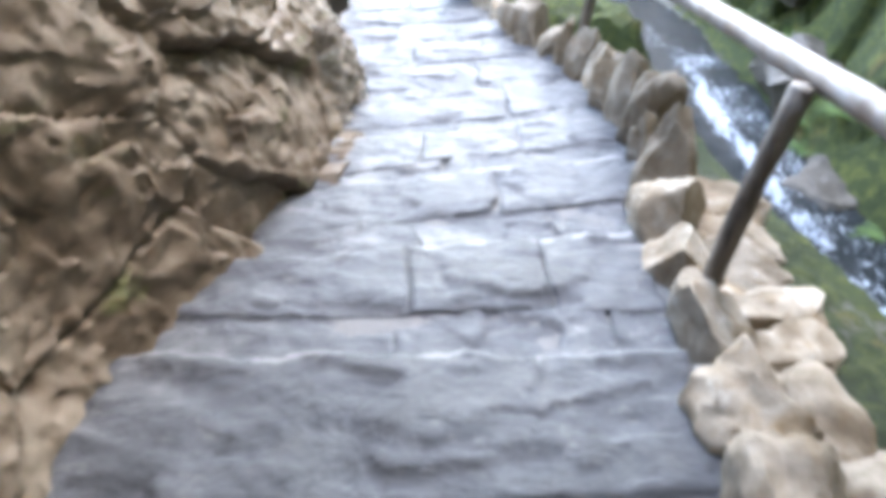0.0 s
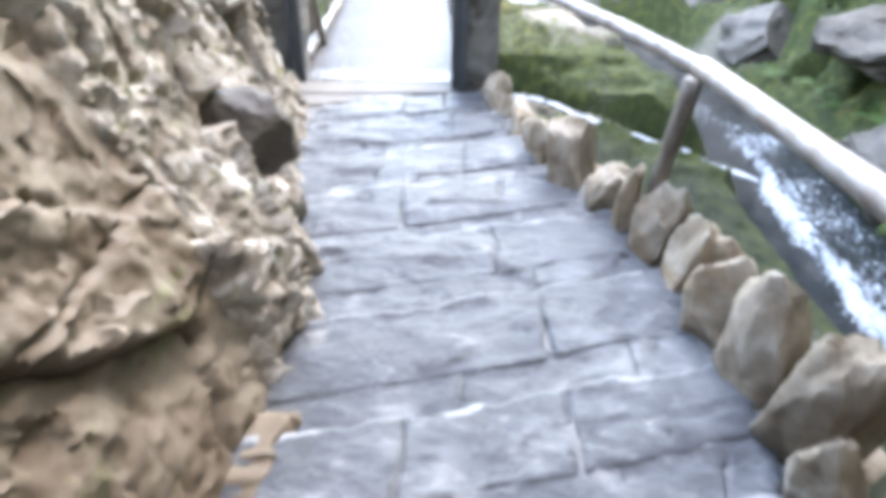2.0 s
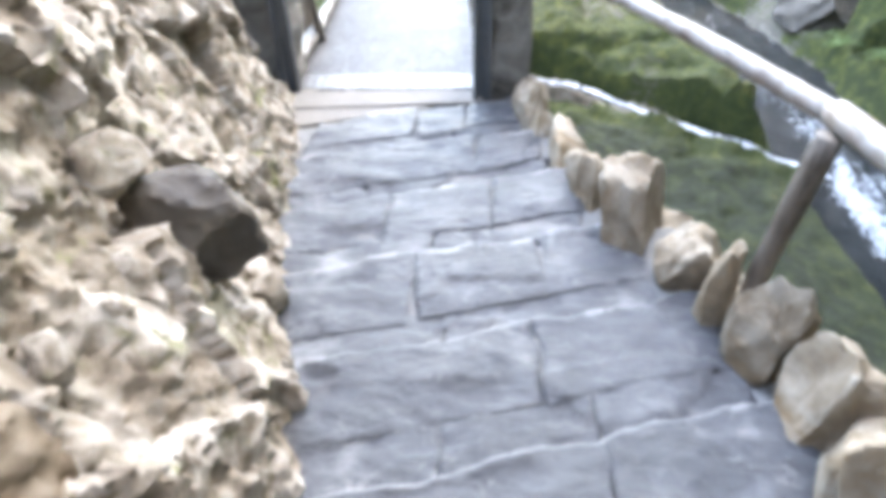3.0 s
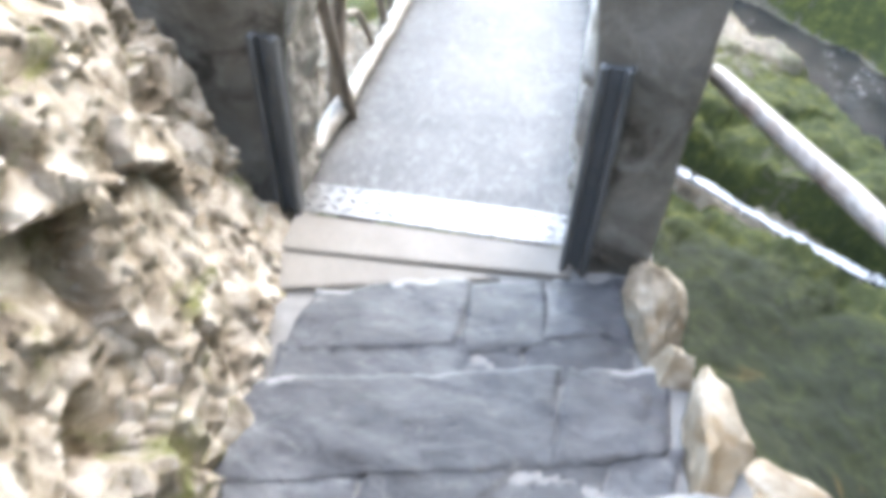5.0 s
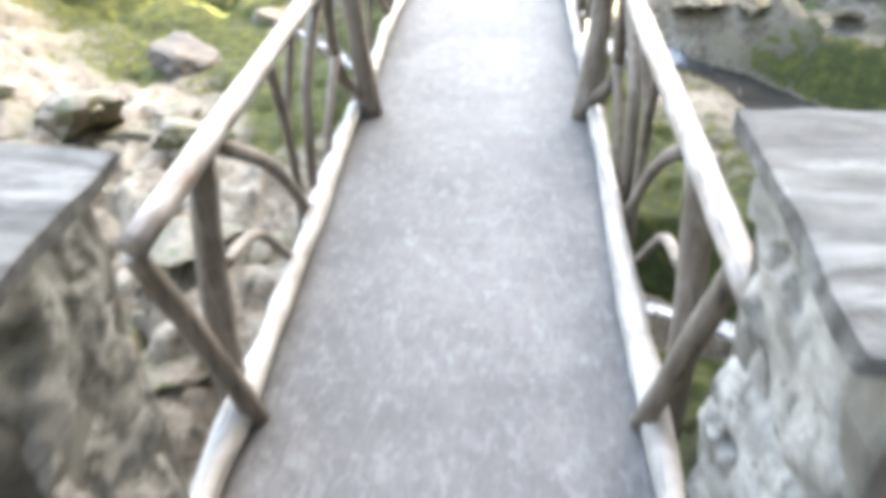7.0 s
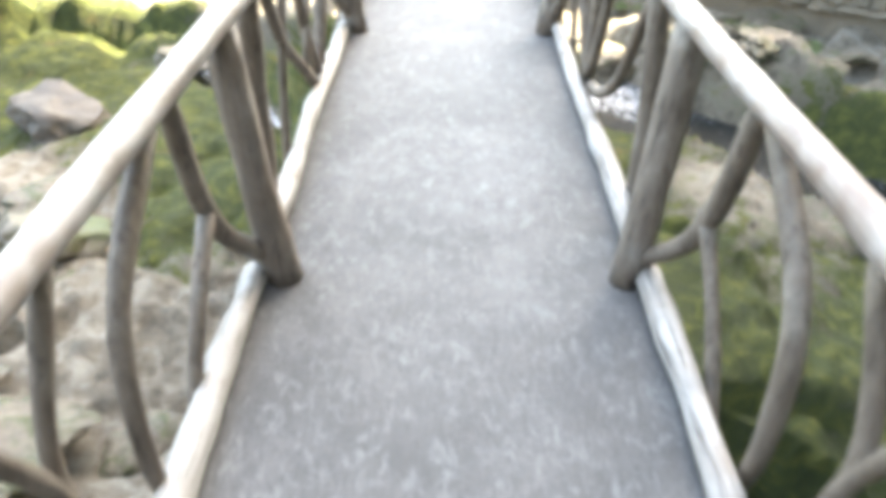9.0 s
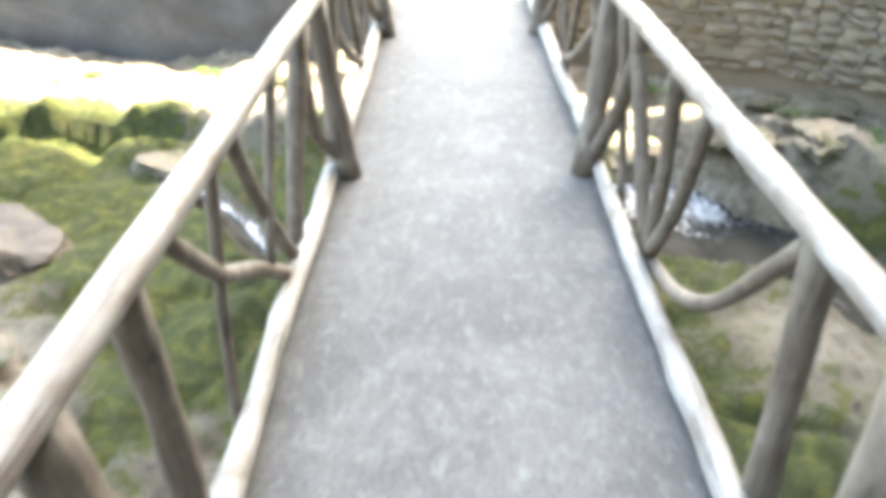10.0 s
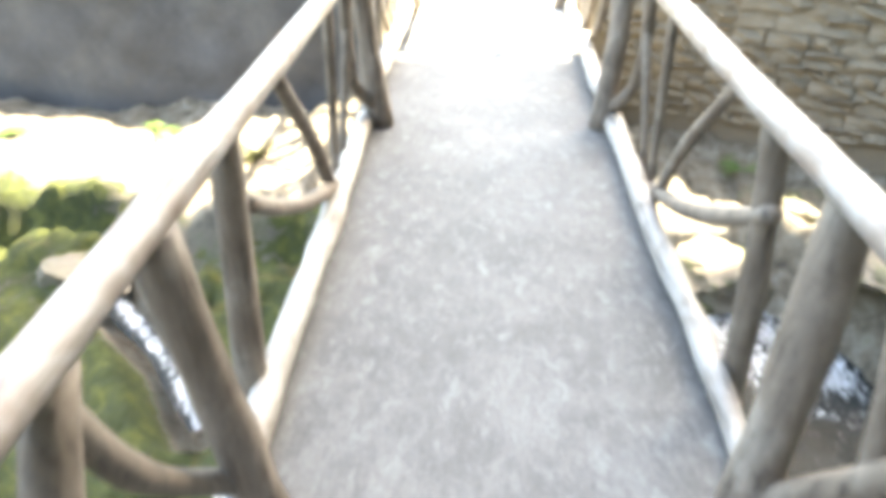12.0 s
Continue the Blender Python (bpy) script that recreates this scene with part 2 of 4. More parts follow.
def ground_material():
    m, ns, ls, bsdf = tree("mossy_stream_rock")
    vec, _ = coords(ns, ls, shuffle=False)
    big = noise_fac(ns, ls, vec, 1.3, 9.0, 0.65, 0.6)
    mid = noise_fac(ns, ls, vec, 7.0, 8.0, 0.7, 0.5)
    fine = noise_fac(ns, ls, vec, 55.0, 6.0, 0.75)
    rock = ramp(ns, ls, mid, [(0.3, (0.06, 0.05, 0.038)), (0.45, (0.2, 0.17, 0.125)), (0.58, (0.34, 0.305, 0.245)), (0.75, (0.52, 0.49, 0.43))])
    moss = ramp(ns, ls, mid, [(0.28, (0.018, 0.027, 0.005)), (0.5, (0.05, 0.066, 0.012)), (0.62, (0.102, 0.115, 0.021)), (0.78, (0.18, 0.175, 0.042))])
    # darker moss ramp that paints the shade on the slab by the stairs
    shade_moss = ramp(ns, ls, mid, [(0.28, (0.007, 0.012, 0.003)), (0.5, (0.02, 0.029, 0.006)), (0.62, (0.042, 0.052, 0.011)), (0.78, (0.08, 0.085, 0.02))])
    shade_att = ns.new("ShaderNodeAttribute")
    shade_att.attribute_name = "shade_moss"
    moss = mixed(ns, ls, shade_att.outputs["Fac"], moss, shade_moss)
    ochre = ramp(ns, ls, mid, [(0.3, (0.11, 0.075, 0.02)), (0.7, (0.25, 0.18, 0.06))])
    att = ns.new("ShaderNodeAttribute")
    att.attribute_name = "moss"
    sumn = ns.new("ShaderNodeMath")
    sumn.operation = "ADD"
    ls.new(att.outputs["Fac"], sumn.inputs[0])
    ls.new(mid, sumn.inputs[1])
    f = ramp(ns, ls, sumn.outputs[0], [(0.0, (0, 0, 0)), (0.93, (0, 0, 0)), (1.0, (1, 1, 1))])
    sumn.use_clamp = True
    half = ns.new("ShaderNodeMath")
    half.operation = "MULTIPLY"
    half.inputs[1].default_value = 0.72
    ls.new(sumn.outputs[0], half.inputs[0])
    sumn.use_clamp = False
    f = ramp(ns, ls, half.outputs[0], [(0.66, (0, 0, 0)), (0.78, (1, 1, 1))])
    green = mixed(ns, ls, ramp(ns, ls, big, [(0.6, (0, 0, 0)), (0.7, (0.8, 0.8, 0.8))]), moss, ochre)
    col = mixed(ns, ls, f, rock, green)
    col = mixed(ns, ls, 0.7, col, ramp(ns, ls, fine, [(0.25, (0.3, 0.3, 0.3)), (0.75, (0.7, 0.7, 0.7))]), "OVERLAY")
    ls.new(col, bsdf.inputs["Base Color"])
    ls.new(ramp(ns, ls, f, [(0.0, (0.5, 0.5, 0.5)), (1.0, (0.95, 0.95, 0.95))]), bsdf.inputs["Roughness"])
    bumped(ns, ls, bsdf, [(mid, 0.9), (fine, 1.0)], 0.04)
    return m


def water_material(name, foam_lo, foam_hi, scale, stretch):
    m, ns, ls, bsdf = tree(name)
    vec, _ = coords(ns, ls, stretch, False)
    f = noise_fac(ns, ls, vec, scale, 8.0, 0.7, 1.2)
    ripple = noise_fac(ns, ls, vec, scale * 2.2, 5.0, 0.6, 0.8)
    att = ns.new("ShaderNodeAttribute")
    att.attribute_name = "foam"
    tot = ns.new("ShaderNodeMath")
    tot.operation = "ADD"
    ls.new(att.outputs["Fac"], tot.inputs[0])
    ls.new(f, tot.inputs[1])
    foam = ramp(ns, ls, tot.outputs[0], [(foam_lo, (0, 0, 0)), (foam_hi, (1, 1, 1))])
    ls.new(mixed(ns, ls, foam, (0.03, 0.036, 0.036), (0.8, 0.85, 0.9)), bsdf.inputs["Base Color"])
    ls.new(ramp(ns, ls, foam, [(0.0, (0.06, 0.06, 0.06)), (1.0, (0.6, 0.6, 0.6))]), bsdf.inputs["Roughness"])
    bsdf.inputs["IOR"].default_value = 1.33
    bumped(ns, ls, bsdf, [(ripple, 1.0), (f, 0.8)], 0.12)
    return m


def leaf_material(name, dark, light):
    m, ns, ls, bsdf = tree(name)
    geo = ns.new("ShaderNodeNewGeometry")
    ls.new(ramp(ns, ls, geo.outputs["Random Per Island"], [(0.0, dark), (1.0, light)]), bsdf.inputs["Base Color"])
    bsdf.inputs["Roughness"].default_value = 0.6
    return m


M_GROUND = ground_material()
M_WATER = water_material("stream_water", 0.68, 0.86, 13.0, (1.7, 0.6, 0.8))
M_FOAM = water_material("white_cascade", 0.62, 0.86, 9.0, (2.0, 0.7, 0.7))
M_FERN = leaf_material("fern_leaf", (0.04, 0.08, 0.015), (0.11, 0.17, 0.04))


# ---- small toolkit ----
def lattice(ix, iy, iz, seed):
    n = (ix.astype(np.int64) * 374761393 + iy.astype(np.int64) * 668265263 + iz.astype(np.int64) * 2147483647 + seed * 974634777) & 0xFFFFFFFF
    n = ((n ^ (n >> 13)) * 1274126177) & 0xFFFFFFFF
    return ((n ^ (n >> 16)) & 0xFFFF) / 65535.0


def vnoise(p, scale, seed=0):
    """Smooth value noise, -1 to 1, for points p (n, 3)."""
    q = np.asarray(p, float) * scale
    i = np.floor(q)
    f = q - i
    f = f * f * (3 - 2 * f)
    i = i.astype(np.int64)
    out = 0
    for a in (0, 1):
        for b in (0, 1):
            for c in (0, 1):
                w = (f[:, 0] if a else 1 - f[:, 0]) * (f[:, 1] if b else 1 - f[:, 1]) * (f[:, 2] if c else 1 - f[:, 2])
                out = out + w * lattice(i[:, 0] + a, i[:, 1] + b, i[:, 2] + c, seed)
    return out * 2 - 1


def fbm(p, scale, octaves=4, seed=0, gain=0.5):
    s, amp = 0, 1.0
    for k in range(octaves):
        s = s + amp * vnoise(p, scale * 2.03 ** k, seed + k)
        amp *= gain
    return s


def cells(p, scale, seed=0):
    """Distance to the nearest joint between irregular cells, and a random height for each cell."""
    q = np.asarray(p, float) * scale
    base = np.floor(q).astype(np.int64)
    d1, d2, val = np.full(len(q), 9.0), np.full(len(q), 9.0), np.zeros(len(q))
    for a in (-1, 0, 1):
        for b in (-1, 0, 1):
            for c in (-1, 0, 1):
                i = base + (a, b, c)
                pt = i + np.stack([lattice(i[:, 0], i[:, 1], i[:, 2], seed + k) for k in (1, 2, 3)], 1)
                d = np.linalg.norm(q - pt, axis=1)
                near = d < d1
                d2 = np.where(near, d1, np.minimum(d2, d))
                val = np.where(near, lattice(i[:, 0], i[:, 1], i[:, 2], seed + 7), val)
                d1 = np.where(near, d, d1)
    return d2 - d1, val


def facets(p, scale, seed=0, tilt=1.0):
    """Height of a broken surface made of tilted flat faces, about -0.5 to 0.5."""
    q = np.asarray(p, float) * scale
    base = np.floor(q).astype(np.int64)
    d1, h = np.full(len(q), 9.0), np.zeros(len(q))
    for a in (-1, 0, 1):
        for b in (-1, 0, 1):
            for c in (-1, 0, 1):
                i = base + (a, b, c)
                r = [lattice(i[:, 0], i[:, 1], i[:, 2], seed + k) for k in range(1, 8)]
                off = q - i - np.stack(r[:3], 1)
                d = np.linalg.norm(off, axis=1)
                near = d < d1
                slope = sum((g - 0.5) * 2 * off[:, k] for k, g in enumerate(r[3:6]))
                h = np.where(near, (r[6] - 0.5) + tilt * slope, h)
                d1 = np.where(near, d, d1)
    return h


def mesh_from(name, verts, faces, material, smooth=True):
    me = bpy.data.meshes.new(name)
    me.from_pydata([tuple(map(float, v)) for v in verts], [], faces)
    me.materials.append(material)
    if smooth:
        me.polygons.foreach_set("use_smooth", [True] * len(me.polygons))
    me.update()
    return me


def grid_faces(nu, nv, flip=False):
    out = []
    for a in range(nu - 1):
        for b in range(nv - 1):
            q = (a * nv + b, (a + 1) * nv + b, (a + 1) * nv + b + 1, a * nv + b + 1)
            out.append(q[::-1] if flip else q)
    return out


def thing(name, label, category, group="", at=(0, 0, 0), kind=""):
    ob = new(name)
    ob.location = at
    return tagged(ob, label, category, group, kind)


def part(name, me, parent, label="", m=None):
    ob = new(name, me)
    ob.parent = parent
    if m is not None:
        ob.matrix_basis = m
    return tagged(ob, label) if label else ob


def tube(name, pts, radii, material, seg=9, rough=0.1, seed=0, rings=7, cap=True):
    """A log or branch along a bent line, with knots and uneven girth."""
    pts = np.asarray(pts, float)
    radii = np.asarray(radii, float)
    t = np.concatenate([[0], np.cumsum(np.linalg.norm(np.diff(pts, axis=0), axis=1))])
    n = max(rings * (len(pts) - 1), 2)
    s = np.linspace(0, t[-1], n + 1)
    # smooth through the given points
    def curve(k):
        v = pts[:, k]
        m = np.gradient(v, t)
        j = np.clip(np.searchsorted(t, s, "right") - 1, 0, len(t) - 2)
        h = t[j + 1] - t[j]
        u = (s - t[j]) / h
        return (2 * u**3 - 3 * u**2 + 1) * v[j] + (u**3 - 2 * u**2 + u) * h * m[j] + (-2 * u**3 + 3 * u**2) * v[j + 1] + (u**3 - u**2) * h * m[j + 1]
    c = np.stack([curve(k) for k in range(3)], 1)
    r = np.interp(s, t, radii)
    tan = np.gradient(c, axis=0)
    tan /= np.linalg.norm(tan, axis=1, keepdims=True)
    ref = np.array([1.0, 0.13, 0.07]) if abs(tan[0][0]) < 0.8 else np.array([0.1, 1.0, 0.2])
    verts = []
    for i in range(n + 1):
        a = np.cross(tan[i], ref)
        a /= np.linalg.norm(a)
        b = np.cross(tan[i], a)
        for k in range(seg):
            w = 2 * math.pi * k / seg
            verts.append(c[i] + (a * math.cos(w) + b * math.sin(w)) * r[i])
    verts = np.array(verts)
    centre = np.repeat(c, seg, axis=0)
    dev = fbm(verts + seed * 3.7, 5.0, 3, seed)
    verts = centre + (verts - centre) * (1 + rough * dev)[:, None]
    faces = []
    for i in range(n):
        for k in range(seg):
            k2 = (k + 1) % seg
            faces.append((i * seg + k, i * seg + k2, (i + 1) * seg + k2, (i + 1) * seg + k))
    if cap:
        faces.append(tuple(range(seg))[::-1])
        faces.append(tuple(n * seg + k for k in range(seg)))
    return mesh_from(name, verts, faces, material)


def rock_mesh(name, size, material, seed, sub=3, angular=0.35, smooth=True):
    """A broken, blocky stone: a rounded cube cut by planes and roughened."""
    bm = bmesh.new()
    bmesh.ops.create_icosphere(bm, subdivisions=sub, radius=1.0)
    v = np.array([w.co[:] for w in bm.verts])
    rng = random.Random(seed)
    tilt = np.array(Euler([rng.uniform(-0.5, 0.5) for _ in range(3)]).to_matrix())
    v = v @ tilt
    v /= ((np.abs(v) ** 5).sum(1) ** 0.2)[:, None]
    v = v @ tilt.T
    for _ in range(9):
        n = np.array([rng.gauss(0, 1) for _ in range(3)])
        n /= np.linalg.norm(n)
        d = rng.uniform(0.62, 1.05)
        over = np.maximum(v @ n - d, 0)
        v -= np.outer(over, n)
    v *= (1 + angular * 0.28 * fbm(v + seed * 5.1, 1.7, 4, seed))[:, None]
    v *= (1 + angular * 0.07 * fbm(v + seed * 2.3, 6.0, 3, seed + 9, 0.6))[:, None]
    v *= np.array(size)
    for w, co in zip(bm.verts, v):
        w.co = co
    me = bpy.data.meshes.new(name)
    bm.to_mesh(me)
    bm.free()
    me.materials.append(material)
    if smooth:
        me.polygons.foreach_set("use_smooth", [True] * len(me.polygons))
        me.set_sharp_from_angle(angle=radians(27))
    return me


def block(name, size, material, bevel=0.01, seed=0, uneven=0.0, cuts=0):
    """A bevelled block centred on its base."""
    bm = bmesh.new()
    bmesh.ops.create_cube(bm, size=1.0, matrix=Matrix.Translation((0, 0, size[2] / 2)) @ Matrix.Diagonal((*size, 1)))
    if cuts:
        bmesh.ops.subdivide_edges(bm, edges=bm.edges[:], cuts=cuts, use_grid_fill=True)
    if bevel:
        sharp = [e for e in bm.edges if len(e.link_faces) == 2 and e.calc_face_angle() > 0.5]
        bmesh.ops.bevel(bm, geom=sharp, offset=bevel, segments=2, affect="EDGES", profile=0.6)
    if uneven:
        v = np.array([w.co[:] for w in bm.verts])
        off = np.stack([fbm(v + 7.3 * k + seed, 4.0, 3, seed + k) for k in range(3)], 1) * uneven
        for w, o in zip(bm.verts, off):
            w.co += Vector(o)
    me = bpy.data.meshes.new(name)
    bm.to_mesh(me)
    bm.free()
    me.materials.append(material)
    return me


# ---- the plan ----
DECK_Y0, DECK_Y1, HALF = 7.63, 16.2, 0.60
STEP_EDGES = [-0.75, -0.1, 0.55, 1.2, 1.85, 2.5, 3.14, 3.72, 4.34, 4.93, 5.5, 6.06, 6.6, 7.1]
SKEW = 0.28
RIGHT = [(1.75, -2.0), (1.6, 0.5), (1.56, 1.4), (1.57, 2.0), (1.56, 2.7), (1.72, 3.4), (1.70, 3.95), (1.62, 4.65), (1.42, 5.4), (1.14, 5.95), (1.02, 6.4), (0.86, 7.0), (0.84, 7.4)]
LEFT = [(-0.45, -2.0), (-0.42, 0.5), (-0.38, 1.48), (-0.34, 1.8), (-0.06, 2.5), (0.11, 3.3), (0.16, 3.8), (0.15, 4.45), (0.04, 5.0), (-0.15, 5.5), (-0.25, 6.0), (-0.34, 6.5), (-0.53, 7.12), (-0.58, 7.35)]


def along(line, y):
    return np.interp(y, [p[1] for p in line], [p[0] for p in line])


def stair_z(y):
    return 0.09 * np.maximum(7.0 - np.asarray(y, float), 0.0)


CHANNELS = [
    ([(0.9, 15.5), (1.5, 15.0), (2.0, 14.3), (2.7, 13.85), (3.5, 13.1), (4.1, 11.0), (4.2, 8.6), (4.5, 6.4), (4.9, 5.0), (5.5, 2.5), (6.2, -3.0)], [-1.46, -1.48, -1.52, -1.58, -1.62, -1.66, -1.8, -1.95, -2.1, -2.4, -2.8], 0.5),
    ([(-0.9, 10.9), (0.6, 10.35), (1.5, 9.95), (2.1, 9.5), (2.9, 9.1), (3.9, 8.8)], [-1.34, -1.3, -1.22, -1.24, -1.36, -1.6], 0.09),
    ([(-2.6, 15.15), (-1.9, 14.5), (-1.55, 14.05)], [-1.3, -1.32, -1.4], 0.1),
]


def channel_distance(x, y):
    best, level, width = np.full(x.shape, 99.0), np.full(x.shape, -1.4), np.full(x.shape, 0.3)
    for line, zs, w in CHANNELS:
        for (a, b), za, zb in zip(zip(line[:-1], line[1:]), zs[:-1], zs[1:]):
            dx, dy = b[0] - a[0], b[1] - a[1]
            t = np.clip(((x - a[0]) * dx + (y - a[1]) * dy) / (dx * dx + dy * dy), 0, 1)
            d = np.hypot(x - a[0] - t * dx, y - a[1] - t * dy) - w
            near = d < best
            best, level, width = np.where(near, d, best), np.where(near, za + (zb - za) * t, level), np.where(near, w, width)
    return best, level


def smooth(e0, e1, v):
    t = np.clip((v - e0) / (e1 - e0), 0, 1)
    return t * t * (3 - 2 * t)


def terrain(x, y):
    p = np.stack([x, y, 0 * x], 1)
    lump = fbm(p, 0.55, 4, 3)
    joint, step = cells(p * (0.8, 1.0, 1.0), 0.75, 11)
    j2, s2 = cells(p * (1.0, 0.8, 1.0), 2.6, 15)
    calm = 1 - 0.65 * smooth(12.4, 13.4, y) * smooth(-0.8, -1.4, x)
    h = -1.15 + calm * (0.12 * lump + 0.22 * (step - 0.5)) - 0.08 * (1 - smooth(0.0, 0.14, joint)) + 0.05 * (s2 - 0.5) - 0.025 * (1 - smooth(0.0, 0.2, j2)) + 0.06 * fbm(p, 2.0, 5, 5, 0.62)
    # mossy slab falling from the stairs to the stream
    out = x - along(RIGHT, y) - 0.25
    slab = -0.12 + stair_z(y) * 0.8 - 1.15 * smooth(0.0, 1.5, out) - 0.25 * smooth(1.5, 2.6, out) + 0.05 * lump + 0.03 * fbm(p, 2.2, 4, 9)
    slab -= 1.0 * smooth(6.7, 7.9, y) * (1 - smooth(-0.1, 1.4, out))
    h = np.where((x > 0.5), h + (slab - h) * (1 - smooth(8.3, 9.1, y)), h)
    # ledge on the far side of the narrow cleft
    cleft = np.interp(x, [-1.0, 0.6, 1.5, 2.1, 2.9, 3.7], [11.0, 10.5, 10.1, 9.65, 9.2, 8.9])
    across = smooth(-1.2, -0.2, x) * (1 - smooth(3.4, 3.9, x))
    h -= 0.6 * smooth(0.06, 0.12, y - cleft) * (1 - smooth(0.34, 0.42, y - cleft)) * across
    h += 0.17 * smooth(0.34, 0.42, y - cleft) * (1 - smooth(0.8, 2.6, y - cleft)) * smooth(-1.2, -0.2, x) * (1 - smooth(3.4, 3.9, x))
    # second ledge near the far wall, on the other side of the bridge
    ledge = 15.5 + 0.15 * np.sin(x * 1.3)
    h += 0.28 * smooth(0.0, 0.12, y - ledge) * (1 - smooth(-0.9, -0.4, x)) * smooth(-9.0, -5.0, x)
    # mossy ledge with a dark face behind the stream
    brink = np.interp(x, [1.5, 2.0, 2.6, 3.2, 3.8, 4.5], [15.3, 14.85, 14.45, 14.0, 13.4, 12.4]) + 0.15 * fbm(p, 1.7, 3, 61)
    h += 0.34 * smooth(0.0, 0.11, y - brink) * (1 - smooth(0.5, 1.6, y - brink)) * smooth(1.4, 2.0, x)
    h += 0.02 * facets(p * (1.0, 1.4, 1.0), 3.6, 63, 1.0) + 0.012 * fbm(p, 7.0, 3, 64, 0.6)
    # layered, broken bed beside the bridge head
    h += 0.13 * facets(p * (1.0, 1.5, 1.0), 2.0, 67, 0.7) * smooth(-0.8, -1.3, x) * (1 - smooth(11.0, 13.0, y)) + 0.055 * facets(p * (1.0, 1.3, 1.0), 6.0, 68, 1.0) * smooth(-0.8, -1.3, x) * (1 - smooth(10.5, 12.5, y))
    # banks
    h += (3.6 + 0.8 * (step - 0.5)) * smooth(4.7, 6.3, x + 0.3 * lump + 0.35 * (s2 - 0.5)) + 1.2 * smooth(8, 20, x)
    h += 1.4 * smooth(-3.6, -8.5, x) + 2.5 * smooth(-9, -24, x)
    d, level = channel_distance(x, y)
    h = np.where(d < 0.45, np.minimum(h, level - 0.12 + np.maximum(d, -0.1) * 1.5 + 0.12 * smooth(0.0, 0.45, d)), h)
    under = (np.abs(x) < 1.3) & (y > 7.6) & (y < 17)
    h = np.where(under, np.minimum(h, -0.95), h)
    # below the stairs and behind the rock wall
    left, right = along(LEFT, y), along(RIGHT, y)
    bank = stair_z(y) - 0.22
    inside = smooth(-0.1, 0.1, right + 0.15 - x)
    h = h + (bank - h) * inside * (1 - smooth(7.25, 7.75, y)) * (x > -9)
    h = np.where((y < 7.5) & (x < left - 0.9), np.maximum(h, 0.9 + 1.2 * smooth(0.9, 4.0, left - x)), h)
    # far bank
    far = np.interp(x, [-9, -5, -0.9, 0.9, 3.2, 5.5], [16.9, 17.15, 17.75, 17.85, 17.1, 15.4]) + 0.35
    h = np.where(y > far, np.maximum(h, -0.16 + 0.05 * lump + 0.05 * np.maximum(y - 26, 0)), h)
    return h


def axis(fine0, fine1, step, reach):
    v = list(np.arange(fine0, fine1 + 1e-6, step))
    d, lo, hi = step, [], []
    while v[0] - sum(lo) > -reach:
        d *= 1.35
        lo.append(d)
    d = step
    while v[-1] + sum(hi) < reach:
        d *= 1.35
        hi.append(d)
    return np.array([v[0] - s for s in np.cumsum(lo)][::-1] + v + [v[-1] + s for s in np.cumsum(hi)])


def build_ground():
    xs, ys = axis(-5.5, 6.5, 0.05, 400), axis(0.0, 18.2, 0.055, 400)
    gx, gy = np.meshgrid(xs, ys, indexing="ij")
    x, y = gx.ravel(), gy.ravel()
    z = terrain(x, y)
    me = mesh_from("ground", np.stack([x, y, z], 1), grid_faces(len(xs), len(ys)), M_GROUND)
    p = np.stack([x, y, 0 * x], 1)
    moss = 0.5 + 0.35 * fbm(p, 0.5, 3, 21)
    moss += (0.45 - 0.13 * smooth(9.4, 9.9, y)) * smooth(0.6, 1.4, x) * (1 - smooth(4.2, 5.0, x)) * (1 - smooth(11.5, 13.0, y))
    moss -= 0.5 * smooth(-0.9, -1.6, x) * (1 - smooth(10.8, 12.6, y + 0.25 * x)) + 0.3 * smooth(-2.0, -2.7, x) * (1 - smooth(12.6, 13.6, y))
    # past y=15.6 moss gives way to pale rock, which whitens the sunlit strip
    moss += 0.2 * smooth(12.4, 13.6, y) - 0.7 * smooth(15.6, 16.2, y)
    moss += 0.45 * smooth(4.5, 5.2, x)
    moss -= 0.32 * smooth(1.2, 1.8, x) * smooth(13.0, 13.8, y) * (1 - smooth(4.5, 5.2, x))
    d, _ = channel_distance(x, y)
    moss -= 0.5 * (1 - smooth(0.0, 0.12, d))
    # mask of the painted shade on the near mossy slab
    slab_shade = smooth(0.6, 1.0, x) * (1 - smooth(3.0, 4.0, x)) * (1 - smooth(8.9, 9.4, y + 0.35 * (x - 1.5) + 0.2 * fbm(p, 1.5, 3, 23)))
    a = me.attributes.new("shade_moss", "FLOAT", "POINT")
    a.data.foreach_set("value", np.clip(slab_shade, 0, 1).astype(np.float32))
    a = me.attributes.new("moss", "FLOAT", "POINT")
    a.data.foreach_set("value", np.clip(moss, 0, 1).astype(np.float32))
    tagged(new("ground", me), "mossy wet bedrock and gravel of the gorge floor", "ground", kind="structure")


